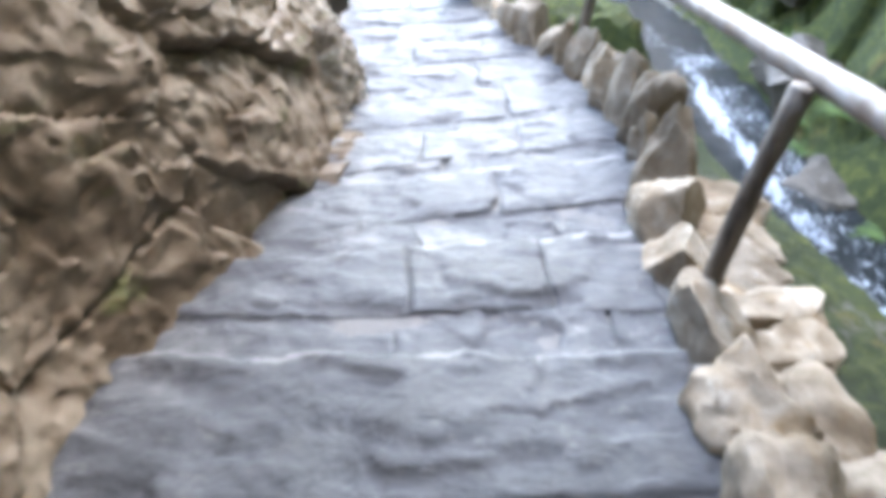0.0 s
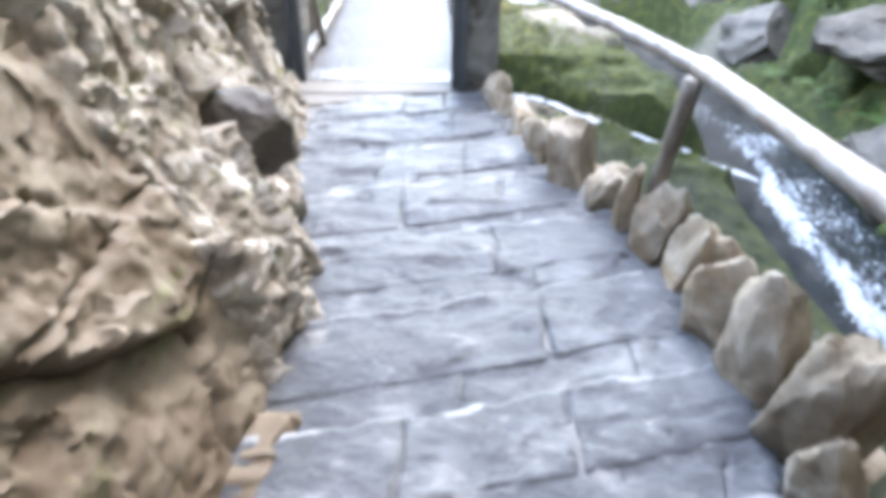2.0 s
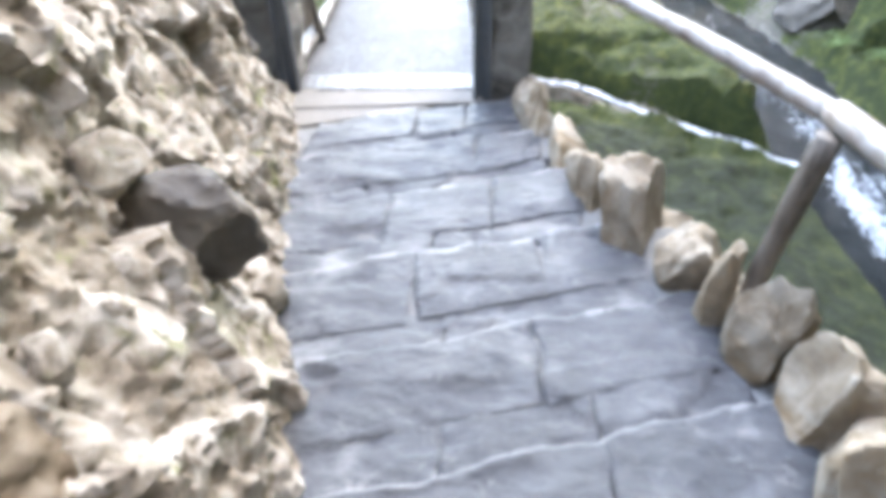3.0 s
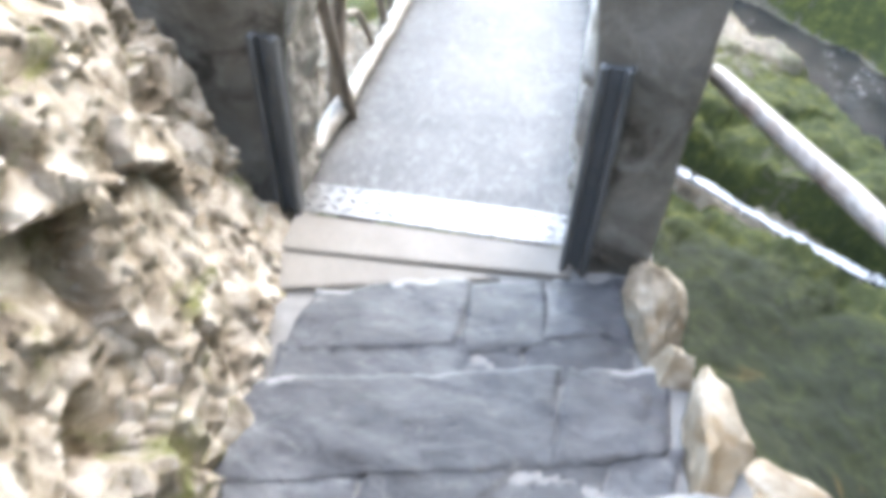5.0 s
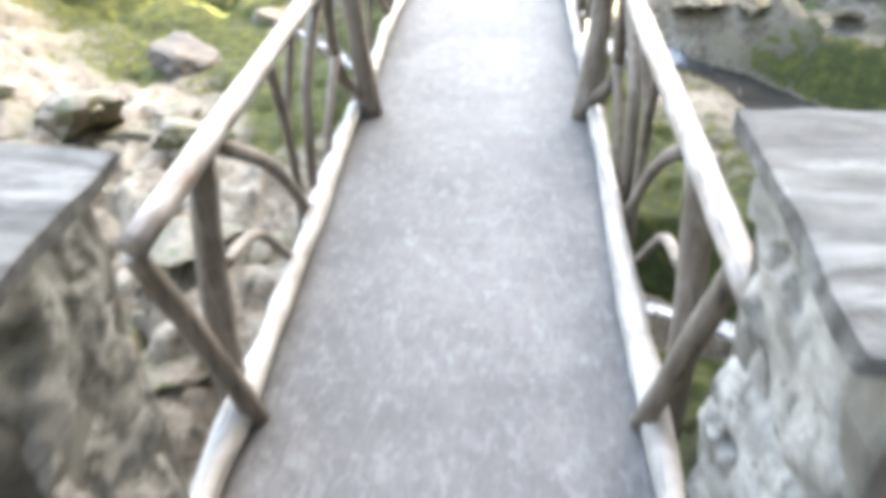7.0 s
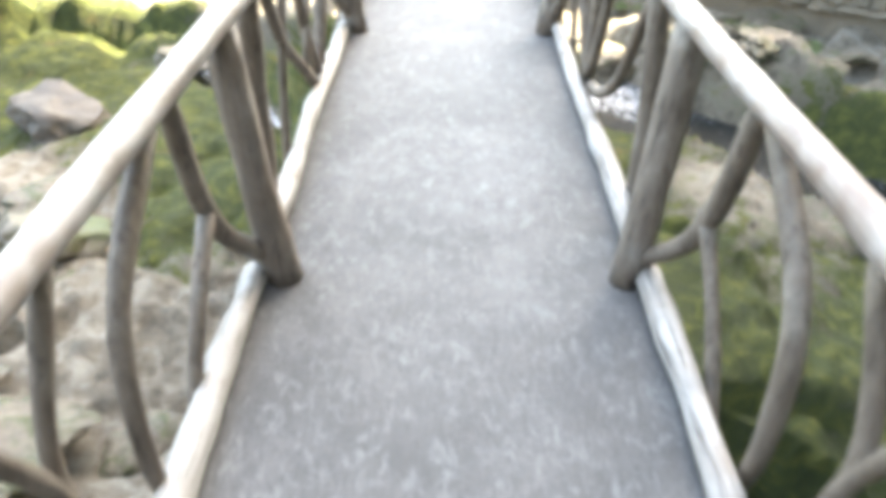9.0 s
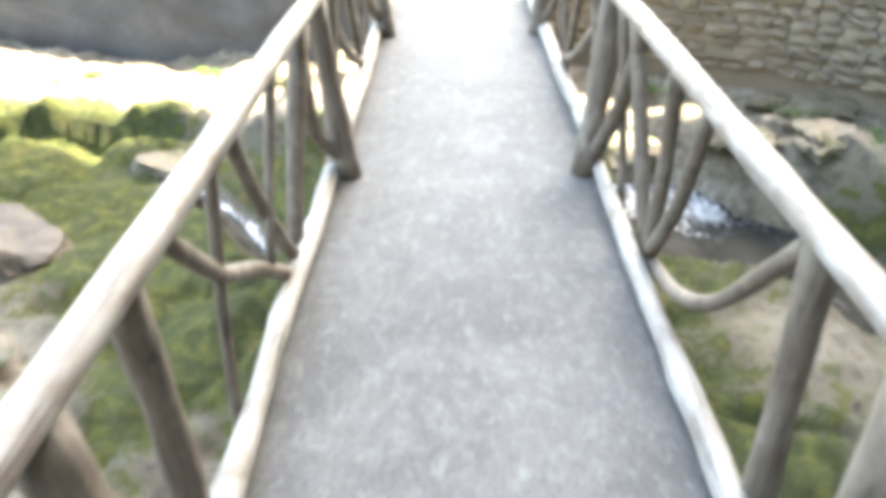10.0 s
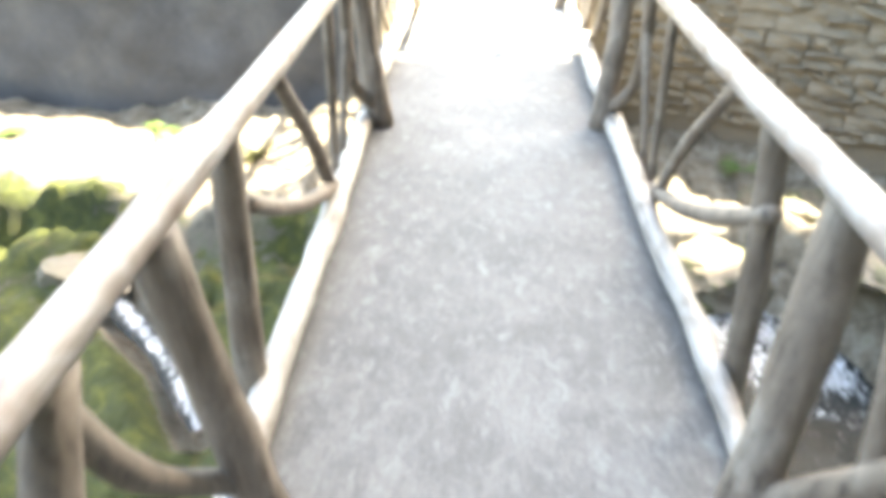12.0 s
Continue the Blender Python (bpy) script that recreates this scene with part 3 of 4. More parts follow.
def ribbon(name, line, zs, half, material, label, wide=1.0, lift=0.0, foam=None):
    pts = np.array([(p[0], p[1], z) for p, z in zip(line, zs)])
    t = np.concatenate([[0], np.cumsum(np.linalg.norm(np.diff(pts[:, :2], axis=0), axis=1))])
    n, m = int(t[-1] / 0.06), 25
    s = np.linspace(0, t[-1], n)
    c = np.stack([np.interp(s, t, pts[:, k]) for k in range(3)], 1)
    for _ in range(6):
        c[1:-1] = (c[:-2] + c[2:] + 2 * c[1:-1]) / 4
    d = np.gradient(c[:, :2], axis=0)
    d /= np.linalg.norm(d, axis=1, keepdims=True)
    side = np.stack([d[:, 1], -d[:, 0]], 1)
    w = (np.linspace(-1, 1, m))[None, :] * (half * wide * (1 + 0.3 * vnoise(c * (1, 1, 0), 1.2, 4) + 0.3 * vnoise(c * (1, 1, 0), 4.0, 6)))[:, None]
    v = np.zeros((n, m, 3))
    v[..., 0] = c[:, None, 0] + side[:, None, 0] * w
    v[..., 1] = c[:, None, 1] + side[:, None, 1] * w
    v[..., 2] = c[:, None, 2] + lift
    flat = v.reshape(-1, 3)
    u = np.tile(np.linspace(-1, 1, m), n)
    lip = 0.12 + 0.16 * fbm(flat * (0, 1, 0), 1.5, 3, 33)
    fall = (1 - smooth(9.0, 10.5, flat[:, 1])) * (half > 0.3)
    flat[:, 2] += 0.025 * fbm(flat * (1, 1, 0), 3.5, 3, 31) + 0.13 * fall * (1 - smooth(lip - 0.12, lip + 0.12, u))
    me = mesh_from(name, flat, grid_faces(n, m, True), material)
    strength = foam(flat) if foam else 0.36 + 0.22 * vnoise(flat * (1, 1, 0), 3.0, 15)
    a = me.attributes.new("foam", "FLOAT", "POINT")
    a.data.foreach_set("value", (np.where(u > 0, 1 - smooth(0.0, 0.75, u) * 1.1, 1 - 0.6 * u ** 4) * strength + 0.10 * fbm(flat * (1, 1, 0), 1.6, 3, 44) + 0.2 * fall * np.exp(-((u - lip) / 0.1) ** 2)).astype(np.float32))
    return tagged(new(name, me), label, "water", kind="structure")


# ---- large structure ----
build_ground()
ribbon("water", *CHANNELS[0], M_WATER, "dark rippling stream breaking into white foam", 1.35, 0.0, lambda p: 0.04 + 0.11 * (1 - smooth(10.0, 11.5, p[:, 1])) + 0.2 * smooth(14.2, 14.9, p[:, 1]))
ribbon("water_cleft", *CHANNELS[1], M_FOAM, "thin white stream in a mossy rock cleft", 0.9, 0.02)
ribbon("water_rill", *CHANNELS[2], M_FOAM, "small white rill between mossy rocks", 0.7, 0.0, lambda p: 0.2 + 0 * p[:, 0])


def wall_point(y, s, rough):
    """The rock wall beside the stairs: s is the height up its battered face."""
    x = along(LEFT, y)
    z0 = stair_z(y) - 0.12
    lean = np.where(s < 1.5, 0.42 * s, 0.63 + 0.15 * (s - 1.5))
    return np.stack([x - lean, y + 0 * s, z0 + s], 1)


def build_rock_wall():
    # natural bedrock first, then rubble masonry up to the gate
    for name, y0, y1, mat, label in (("wall_bedrock", -2.5, 4.35, M_CLIFF, "brown layered natural bedrock beside the stairs"), ("wall_rubble", 3.9, 7.32, M_WALLBED, "rough rubble stone wall with moss beside the stairs")):
        ys, ss = np.arange(y0, y1 + 0.001, 0.016), np.arange(0, 2.7, 0.016)
        gy, gs = np.meshgrid(ys, ss, indexing="ij")
        y, s = gy.ravel(), gs.ravel()
        p = wall_point(y, s, 0)
        if name == "wall_bedrock":
            q = p @ np.array([[1, 0, 0], [0, 0.95, 0.3], [0, -0.3, 0.95]])
            q = q + 0.05 * np.stack([fbm(p, 3.0, 3, 60 + k) for k in range(3)], 1)
            joint, val = cells(q * (1.0, 0.8, 1.35), 1.2, 6)
            disp = 0.17 * facets(q * (1.0, 0.8, 1.35), 1.2, 6, 0.35) - 0.03 * (1 - smooth(0, 0.04, joint)) + 0.04 * facets(q * (1, 0.8, 1.6), 3.0, 9, 0.7) * smooth(0.35, 0.9, s + 0.3 * fbm(p, 1.3, 2, 19)) + 0.012 * facets(q, 11.0, 14, 1.0) + 0.06 * fbm(q, 1.1, 3, 8) + 0.016 * fbm(q, 9.0, 4, 4, 0.6)
        else:
            q = p + 0.035 * np.stack([fbm(p, 5.0, 3, 60 + k) for k in range(3)], 1)
            disp = 0.12 * facets(q * (1, 1, 0.75), 2.1, 17, 0.8) + 0.045 * facets(q * (1, 1.1, 0.6), 4.4, 23, 1.0) + 0.012 * facets(q, 14.0, 29, 1.0) + 0.06 * fbm(p, 1.6, 3, 8) + 0.016 * fbm(p, 16.0, 4, 6, 0.65)
        disp *= smooth(0.0, 0.1, s) * 0.9 + 0.1
        disp -= 0.16 * (smooth(4.1, 4.35, y) if name == "wall_bedrock" else 1 - smooth(3.9, 4.15, y))
        n = np.array([0.92, 0.0, 0.38])
        side = 0.35 * np.stack([0 * y, fbm(p, 6.0, 2, 41), 0 * y], 1) * 0.05
        v = p + disp[:, None] * n + side
        me = mesh_from(name, v, grid_faces(len(ys), len(ss), True), mat)
        me.set_sharp_from_angle(angle=radians(38))
        tagged(new(name, me), label, "wall", kind="structure")


build_rock_wall()


def wall_stones():
    rng = random.Random(77)
    shapes = [rock_mesh("stone", (1.1, 1.1, 1.0), M_WALLSTONE, 500 + k, 4, 0.5) for k in range(14)]
    wall = bpy.data.objects["wall_rubble"]
    spots = []
    for _ in range(6000):
        y, s_, r = rng.uniform(4.2, 7.15), rng.uniform(0.05, 1.75), rng.choice((0.045, 0.06, 0.08))
        if all((y - a) ** 2 + (s_ - b) ** 2 > (1.25 * (r + c)) ** 2 for a, b, c in spots):
            spots.append((y, s_, r))
            if len(spots) == 34:
                break
    for y, s_, r in spots:
        q = wall_point(np.array([y]), np.array([s_]), 0)[0]
        part("stone", rng.choice(shapes), wall, "", pose(*(q + np.array([-0.35, 0, -0.15]) * r), rng.uniform(-15, 15), 62 + rng.uniform(-16, 16), rng.uniform(-16, 16)) @ pose(0, 0, 0, 0, 0, rng.uniform(0, 360)) @ Matrix.Diagonal((r * rng.uniform(0.8, 1.15), r * rng.uniform(0.9, 1.4), r * 0.6, 1)))


def jutting_stone():
    """A rounded boulder that stands out of the rubble wall, its backlit shade put into a dark colour."""
    wall = bpy.data.objects["wall_rubble"]
    part("stone", rock_mesh("stone", (0.16, 0.13, 0.24), M_DARKSHADE, 612, 4, 0.5), wall, "dark rounded boulder jutting out of the wall", pose(-0.26, 4.98, 0.80, 8, -14, 20))


def cliff(name, line, z0, z1, lean, label, seed, facing, rake=0.0):
    """A tall rough rock face along a ground line, with thickness behind it."""
    t = np.concatenate([[0], np.cumsum([math.dist(a, b) for a, b in zip(line[:-1], line[1:])])])
    u, w = np.linspace(0, t[-1], int(t[-1] / 0.3)), np.linspace(z0, z1, int((z1 - z0) / 0.4))
    gu, gw = np.meshgrid(u, w, indexing="ij")
    x, y = np.interp(gu.ravel(), t, [p[0] for p in line]), np.interp(gu.ravel(), t, [p[1] for p in line])
    p = np.stack([x - facing * lean * (gw.ravel() - z0), y + rake * gw.ravel() * gu.ravel() / t[-1], gw.ravel()], 1)
    joint, val = cells(p, 0.45, seed)
    p[:, 0] += facing * (0.9 * (val - 0.5) - 0.3 * (1 - smooth(0, 0.15, joint)) + 0.35 * fbm(p, 0.8, 4, seed))
    front = p.reshape(len(u), len(w), 3)
    back = front.copy()
    back[..., 0] -= facing * 4.0
    n, m = len(u), len(w)
    v = np.concatenate([front.reshape(-1, 3), back.reshape(-1, 3)])
    off = n * m
    faces = grid_faces(n, m) + [tuple(k + off for k in f[::-1]) for f in grid_faces(n, m)]
    ring = [a * m for a in range(n)] + [(n - 1) * m + b for b in range(1, m)] + [a * m + m - 1 for a in range(n - 2, -1, -1)] + [b for b in range(m - 2, 0, -1)]
    faces += [(b, a, a + off, b + off) for a, b in zip(ring, ring[1:] + ring[:1])]
    return tagged(new(name, mesh_from(name, v, faces, M_DARKROCK, False)), label, "cliff", kind="structure")


# added sun blocker out of view; its raked end sets the shadow edge near y=16
cliff("cliff_right", [(9.0, -8.0), (8.6, 4.0), (8.2, 12.0), (8.4, 16.1)], -3.0, 34.0, 0.02, "tall unseen rock cliff added to block the sun", 3, -1, 0.487)
cliff("cliff_left", [(-2.6, -8.0), (-2.6, 2.0), (-2.8, 6.6), (-3.2, 7.4)], 0.4, 6.5, 0.25, "dark rock cliff above the stair wall", 5, 1)
# added out of view, so the pier fronts get little light from behind
cliff("cliff_back", [(-6.0, -7.0), (0.0, -6.8), (5.0, -7.0), (10.0, -8.5)], -3.0, 14.0, 0.0, "unseen dark rock added behind to block light from there", 9, 1)


def build_shade_roof():
    """An unseen rock roof, added to keep sky light off the upper steps."""
    xs, ys = np.arange(-4.6, 4.41, 0.25), np.arange(-8.6, 2.11, 0.25)
    gx, gy = np.meshgrid(xs, ys, indexing="ij")
    x, y = gx.ravel(), gy.ravel()
    q = np.stack([x, y, 0 * x], 1)
    under = 3.5 - 0.05 * (x - 0.5) ** 2 + 0.25 * fbm(q, 0.7, 4, 51) + 0.3 * facets(q, 0.9, 52, 0.7) + 0.7 * smooth(0.6, 2.1, y)
    n, m = len(xs), len(ys)
    v = np.concatenate([np.stack([x, y, under], 1), np.stack([x, y, 0 * x + 6.2], 1)])
    off = n * m
    faces = grid_faces(n, m, True) + [tuple(k + off for k in f[::-1]) for f in grid_faces(n, m, True)]
    ring = [a * m for a in range(n)] + [(n - 1) * m + b for b in range(1, m)] + [a * m + m - 1 for a in range(n - 2, -1, -1)] + [b for b in range(m - 2, 0, -1)]
    faces += [(a, b, b + off, a + off) for a, b in zip(ring, ring[1:] + ring[:1])]
    tagged(new("ceiling", mesh_from("ceiling", v, faces, M_CLIFF, False)), "unseen rough brown rock roof added to dim the top of the stairs", "ceiling", kind="structure")


build_shade_roof()


def build_far_walls():
    for name, stone, line, seed in (("wall_far_left", M_SHADEWALL, [(-10.0, 16.6), (-5.0, 17.2), (-2.4, 17.5), (-0.95, 17.8)], 3), ("wall_far_right", M_MASONRY, [(0.95, 17.9), (2.0, 17.65), (3.2, 17.1), (5.6, 15.4), (7.5, 14.4)], 5)):
        t = np.concatenate([[0], np.cumsum([math.dist(a, b) for a, b in zip(line[:-1], line[1:])])])
        u, w = np.arange(0, t[-1], 0.06), np.arange(-1.7, 0.3, 0.06)
        gu, gw = np.meshgrid(u, w, indexing="ij")
        x, y = np.interp(gu.ravel(), t, [p[0] for p in line]), np.interp(gu.ravel(), t, [p[1] for p in line])
        p = np.stack([x, y, gw.ravel()], 1)
        joint, val = cells(p * (1, 1, 1.7), 2.6, seed)
        disp = 0.25 * (0.06 * (val - 0.5) - 0.03 * (1 - smooth(0, 0.1, joint))) + 0.06 * fbm(p, 1.2, 3, seed) if stone is M_SHADEWALL else 0.1 + 0.012 * fbm(p, 4.0, 3, seed)
        front = p - disp[:, None] * np.array([0.0, 1.0, 0.0])
        nu, nw = len(u), len(w)
        # a coping row that runs back into the bank
        back = front.reshape(nu, nw, 3)[:, -1:].copy()
        back[..., 1] += 0.5
        v = np.concatenate([front.reshape(nu, nw, 3), back], 1).reshape(-1, 3)
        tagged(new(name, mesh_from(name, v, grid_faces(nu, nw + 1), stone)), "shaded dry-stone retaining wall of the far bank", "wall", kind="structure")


build_far_walls()


def far_masonry():
    """Rough courses of small stones on the far right wall."""
    wall = bpy.data.objects["wall_far_right"]
    rng = random.Random(41)
    shapes = [block("stone", (1.0, 0.16, 1.0), M_MASONRY, 0.05, 60 + k, 0.05, 1) for k in range(8)]
    line = [(0.98, 17.88), (2.0, 17.65), (3.2, 17.1), (5.2, 15.67)]
    t = np.concatenate([[0], np.cumsum([math.dist(a, b) for a, b in zip(line[:-1], line[1:])])])
    z, count = -1.0, 0
    while z < 0.2:
        tall, u = rng.uniform(0.1, 0.15), rng.uniform(0.0, 0.15)
        while u < t[-1] - 0.3 and count < 295:
            wide = rng.uniform(0.16, 0.36)
            mid = u + wide / 2
            x, y = float(np.interp(mid, t, [p[0] for p in line])), float(np.interp(mid, t, [p[1] for p in line]))
            k = min(len(line) - 2, int(np.searchsorted(t, mid)) - 1)
            turn = math.degrees(math.atan2(line[k + 1][1] - line[k][1], line[k + 1][0] - line[k][0]))
            part("stone", rng.choice(shapes), wall, "", pose(x, y - 0.04 + rng.uniform(-0.015, 0.01), z, 0, rng.uniform(-2, 2), turn) @ Matrix.Diagonal((wide - 0.010, 1, tall - 0.010, 1)))
            u += wide
            count += 1
        z += tall


# ---- stairs ----
def skewed(x, y):
    """How far a step edge runs ahead at x; the upper steps lie squarer."""
    return 0.038 + (0.07 + (SKEW - 0.07) * smooth(1.9, 3.0, y)) * (x - 0.3)


# joints between the nosing stones, by step
JOINTS = {7.1: (0.25, 0.53), 6.6: (0.62,), 6.06: (0.2, 0.7), 5.5: (0.38, 0.9), 4.93: (0.86,), 4.34: (1.05,), 3.72: (0.55, 1.1), 3.14: (0.95,), 2.5: (0.55, 1.15), 1.85: ()}


def build_stairs():
    base = []
    ys = np.arange(-2.0, 7.36, 0.03)
    for y in ys:
        l, r = along(LEFT, y) - 0.25, along(RIGHT, y) + 0.12
        for k in range(9):
            x = l + (r - l) * k / 8
            yy = y + float(skewed(x, y)) - 0.03
            below = max([e for e in STEP_EDGES if e <= y + 1e-6] or [STEP_EDGES[0] - 0.65])
            base.append((x, yy, float(stair_z(below)) - 0.024))
    stairs = tagged(new("stairs", mesh_from("stairs", base, grid_faces(len(ys), 9, True), M_MORTAR)), "worn irregular slate steps set in pale mortar", "stairs", kind="structure")
    rng = random.Random(12)
    for y0, y1 in zip(STEP_EDGES[:-1], STEP_EDGES[1:]):
        ym = (y0 + y1) / 2
        l, r = along(LEFT, ym) - 0.2, along(RIGHT, ym + 0.35) + 0.03
        if y1 > 7:
            l += 0.28
        z = float(stair_z(y0))
        back = y1 - rng.uniform(0.34, 0.40) * min(1.0, (y1 - y0) / 0.58)
        cuts = [l, *[c + rng.uniform(-0.02, 0.02) for c in JOINTS.get(y1, (0.2, 0.9))], r]
        if y1 == 1.85:
            back = y0 + 0.1
        for a, b in zip(cuts[:-1], cuts[1:]):
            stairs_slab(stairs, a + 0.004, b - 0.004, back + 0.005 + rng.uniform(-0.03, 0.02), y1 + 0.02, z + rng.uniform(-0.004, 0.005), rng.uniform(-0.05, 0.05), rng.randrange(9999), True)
        # lighter, rougher filling stones behind the nosing row, tucked under the step above
        c = l
        while c < r - 0.15:
            d = r if r - c < 0.9 else c + rng.uniform(0.5, 0.9)
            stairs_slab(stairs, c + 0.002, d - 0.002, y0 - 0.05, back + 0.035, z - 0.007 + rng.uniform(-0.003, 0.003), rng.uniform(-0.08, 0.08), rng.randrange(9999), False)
            c = d


def stairs_slab(parent, xa, xb, ya, yb, z, slant, seed, nosing):
    """One riven stone slab with a worn, uneven top and ragged edges."""
    nx, ny = max(4, int((xb - xa) / 0.018)), max(4, int((yb - ya) / 0.018))
    gx, gy = np.meshgrid(np.linspace(0, 1, nx), np.linspace(0, 1, ny), indexing="ij")
    u, w = gx.ravel(), gy.ravel()
    x = xa + (xb - xa) * u + slant * (w - 0.5)
    y = ya + (yb - ya) * w
    y = y + skewed(x, y)
    p = np.stack([x, y, 0 * x], 1)
    rim = np.minimum(np.minimum(u * (xb - xa), (1 - u) * (xb - xa)), np.minimum(w, 1 - w) * (yb - ya))
    x = x + 0.014 * fbm(p, 7.0, 3, 74)
    y = y + (0.022 * fbm(p, 4.0, 4, 71, 0.6) * smooth(0.6, 1.0, w) if nosing else 0.016 * fbm(p, 6.0, 3, 75))
    j, v = cells(p, 5.5, seed)
    top = z + 0.010 * fbm(p * (0.6, 1.3, 1), 5.0, 5, 72, 0.66) + 0.015 * facets(p * (0.5, 1.3, 1), 4.5, 73, 0.8) + 0.006 * (v - 0.5) - (0.005 * (1 - smooth(0.0, 0.02, rim)) + 0.014 * smooth(0.5, 1.05, w) if nosing else 0.0)
    verts = np.concatenate([np.stack([x, y, top], 1), np.stack([x, y, 0 * x + z - 0.10], 1)])
    n = nx * ny
    faces = grid_faces(nx, ny)
    ring = [i * ny for i in range(nx)] + [(nx - 1) * ny + k for k in range(1, ny)] + [i * ny + ny - 1 for i in range(nx - 2, -1, -1)] + [k for k in range(ny - 2, 0, -1)]
    faces += [(b, a, a + n, b + n) for a, b in zip(ring, ring[1:] + ring[:1])]
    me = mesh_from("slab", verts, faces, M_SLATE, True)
    # the nosing stones are trodden dark, with a backlight highlight painted along the far edge; the filling stones stay
    # gritty
    wear_glint = (0.68 if nosing else 0.58) + 0.28 * fbm(p, 4.0, 4, 91, 0.6)
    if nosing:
        wear_glint = np.where((1 - w) * (yb - ya) < 0.014 + 0.014 * fbm(p, 6.0, 2, 92), 0.1, wear_glint)
    a = me.attributes.new("wear_glint", "FLOAT", "POINT")
    a.data.foreach_set("value", np.clip(np.concatenate([wear_glint, 0.5 + 0 * wear_glint]), 0, 1).astype(np.float32))
    part("slab", me, parent)


build_stairs()


def curb_stones():
    rng = random.Random(4)
    # distance along the stairs, half width, half length, height above the step
    row = [(0.5, 0.15, 0.24, 0.2), (0.95, 0.14, 0.2, 0.24), (1.35, 0.15, 0.19, 0.2), (1.73, 0.16, 0.2, 0.2), (2.13, 0.14, 0.2, 0.2), (2.53, 0.15, 0.2, 0.24), (2.93, 0.15, 0.2, 0.25), (3.3, 0.15, 0.17, 0.42), (3.56, 0.09, 0.1, 0.33), (3.8, 0.13, 0.15, 0.47), (4.12, 0.13, 0.16, 0.42), (4.43, 0.14, 0.15, 0.38), (4.73, 0.13, 0.15, 0.34), (4.99, 0.11, 0.12, 0.34), (5.22, 0.07, 0.1, 0.32), (5.47, 0.11, 0.14, 0.31), (5.82, 0.13, 0.2, 0.35), (6.15, 0.09, 0.13, 0.22), (6.5, 0.1, 0.22, 0.14), (6.8, 0.065, 0.08, 0.17), (7.07, 0.085, 0.18, 0.23)]
    for y, sx, sy, high in row:
        x = float(along(RIGHT, y)) + sx * 0.95
        tall = (high + 0.16) / 2
        me = rock_mesh("curb_stone", (sx * 1.08, sy * 1.08, tall * 1.1), M_CURB, rng.randrange(9999), 4, 0.5)
        ob = tagged(new("curb_stone", me), "upright weathered ochre stone edging the steps" if high > 0.3 else "low rough ochre stone edging the steps", "stone", "stones edging the stairs")
        ob.matrix_world = pose(x, y, float(stair_z(y)) + high - tall, rng.uniform(-8, 8), rng.uniform(-9, 9), rng.uniform(-14, 14))
    # lower outer row that beds the edging into the slope
    y = 0.6
    while y < 6.6:
        s = rng.uniform(0.08, 0.15)
        me = rock_mesh("bedding_stone", (s, s * 1.2, s * 0.7), M_CURB, rng.randrange(9999), 3, 0.5)
        ob = tagged(new("bedding_stone", me), "rough tan stone wedged in the mossy slope", "stone", "stones edging the stairs")
        ob.matrix_world = pose(float(along(RIGHT, y)) + 0.27 + rng.uniform(-0.03, 0.05), y, float(stair_z(y)) - 0.06, rng.uniform(-15, 15), rng.uniform(-15, 15), rng.uniform(0, 360))
        y += s * 1.7
    # broad rough footing beside the upper steps
    y = 0.5
    while y < 3.3:
        s = rng.uniform(0.16, 0.24)
        me = rock_mesh("footing_stone", (s, s * 1.25, s * 0.6), M_CURB, rng.randrange(9999), 4, 0.6)
        ob = tagged(new("footing_stone", me), "broad rough tan stone at the foot of the edging", "stone", "stones edging the stairs")
        ob.matrix_world = pose(float(along(RIGHT, y)) + 0.42 + rng.uniform(-0.04, 0.05), y, float(stair_z(y)) - 0.06, rng.uniform(-12, 12), rng.uniform(0, 16), rng.uniform(0, 360))
        y += s * 1.5


curb_stones()


def stair_handrail():
    rail = thing("stair_handrail", "peeled log handrail on dark wooden posts beside the stairs", "handrail")
    part("handrail", tube("handrail", [(2.1, -1.6, 1.88), (1.95, 1.0, 1.6), (1.86, 3.2, 1.3), (1.74, 5.3, 1.02)], [0.055, 0.052, 0.05, 0.046], M_RAIL, 12, 0.08, 2, 14), rail, "pale shiny peeled log")
    part("handrail", tube("handrail", [(1.78, 5.22, 1.01), (1.56, 5.9, 0.96), (1.32, 6.65, 0.88), (1.0, 7.66, 0.77)], [0.042, 0.038, 0.035, 0.034], M_RAIL, 12, 0.08, 3, 10), rail, "pale shiny peeled log")
    for x, y, out in ((1.85, -0.8, 0.12), (1.74, 2.32, 0.08), (1.62, 5.2, 0.07)):
        z = float(stair_z(y))
        top = 1.0 + 0.14 * (5.2 - y)
        part("post", tube("post", [(x, y, z - 0.15), (x + out * 0.4, y, (z + top) / 2), (x + out, y, top)], [0.044, 0.04, 0.042], M_BRANCH, 10, 0.1, 5, 5), rail, "dark round wooden post")


stair_handrail()


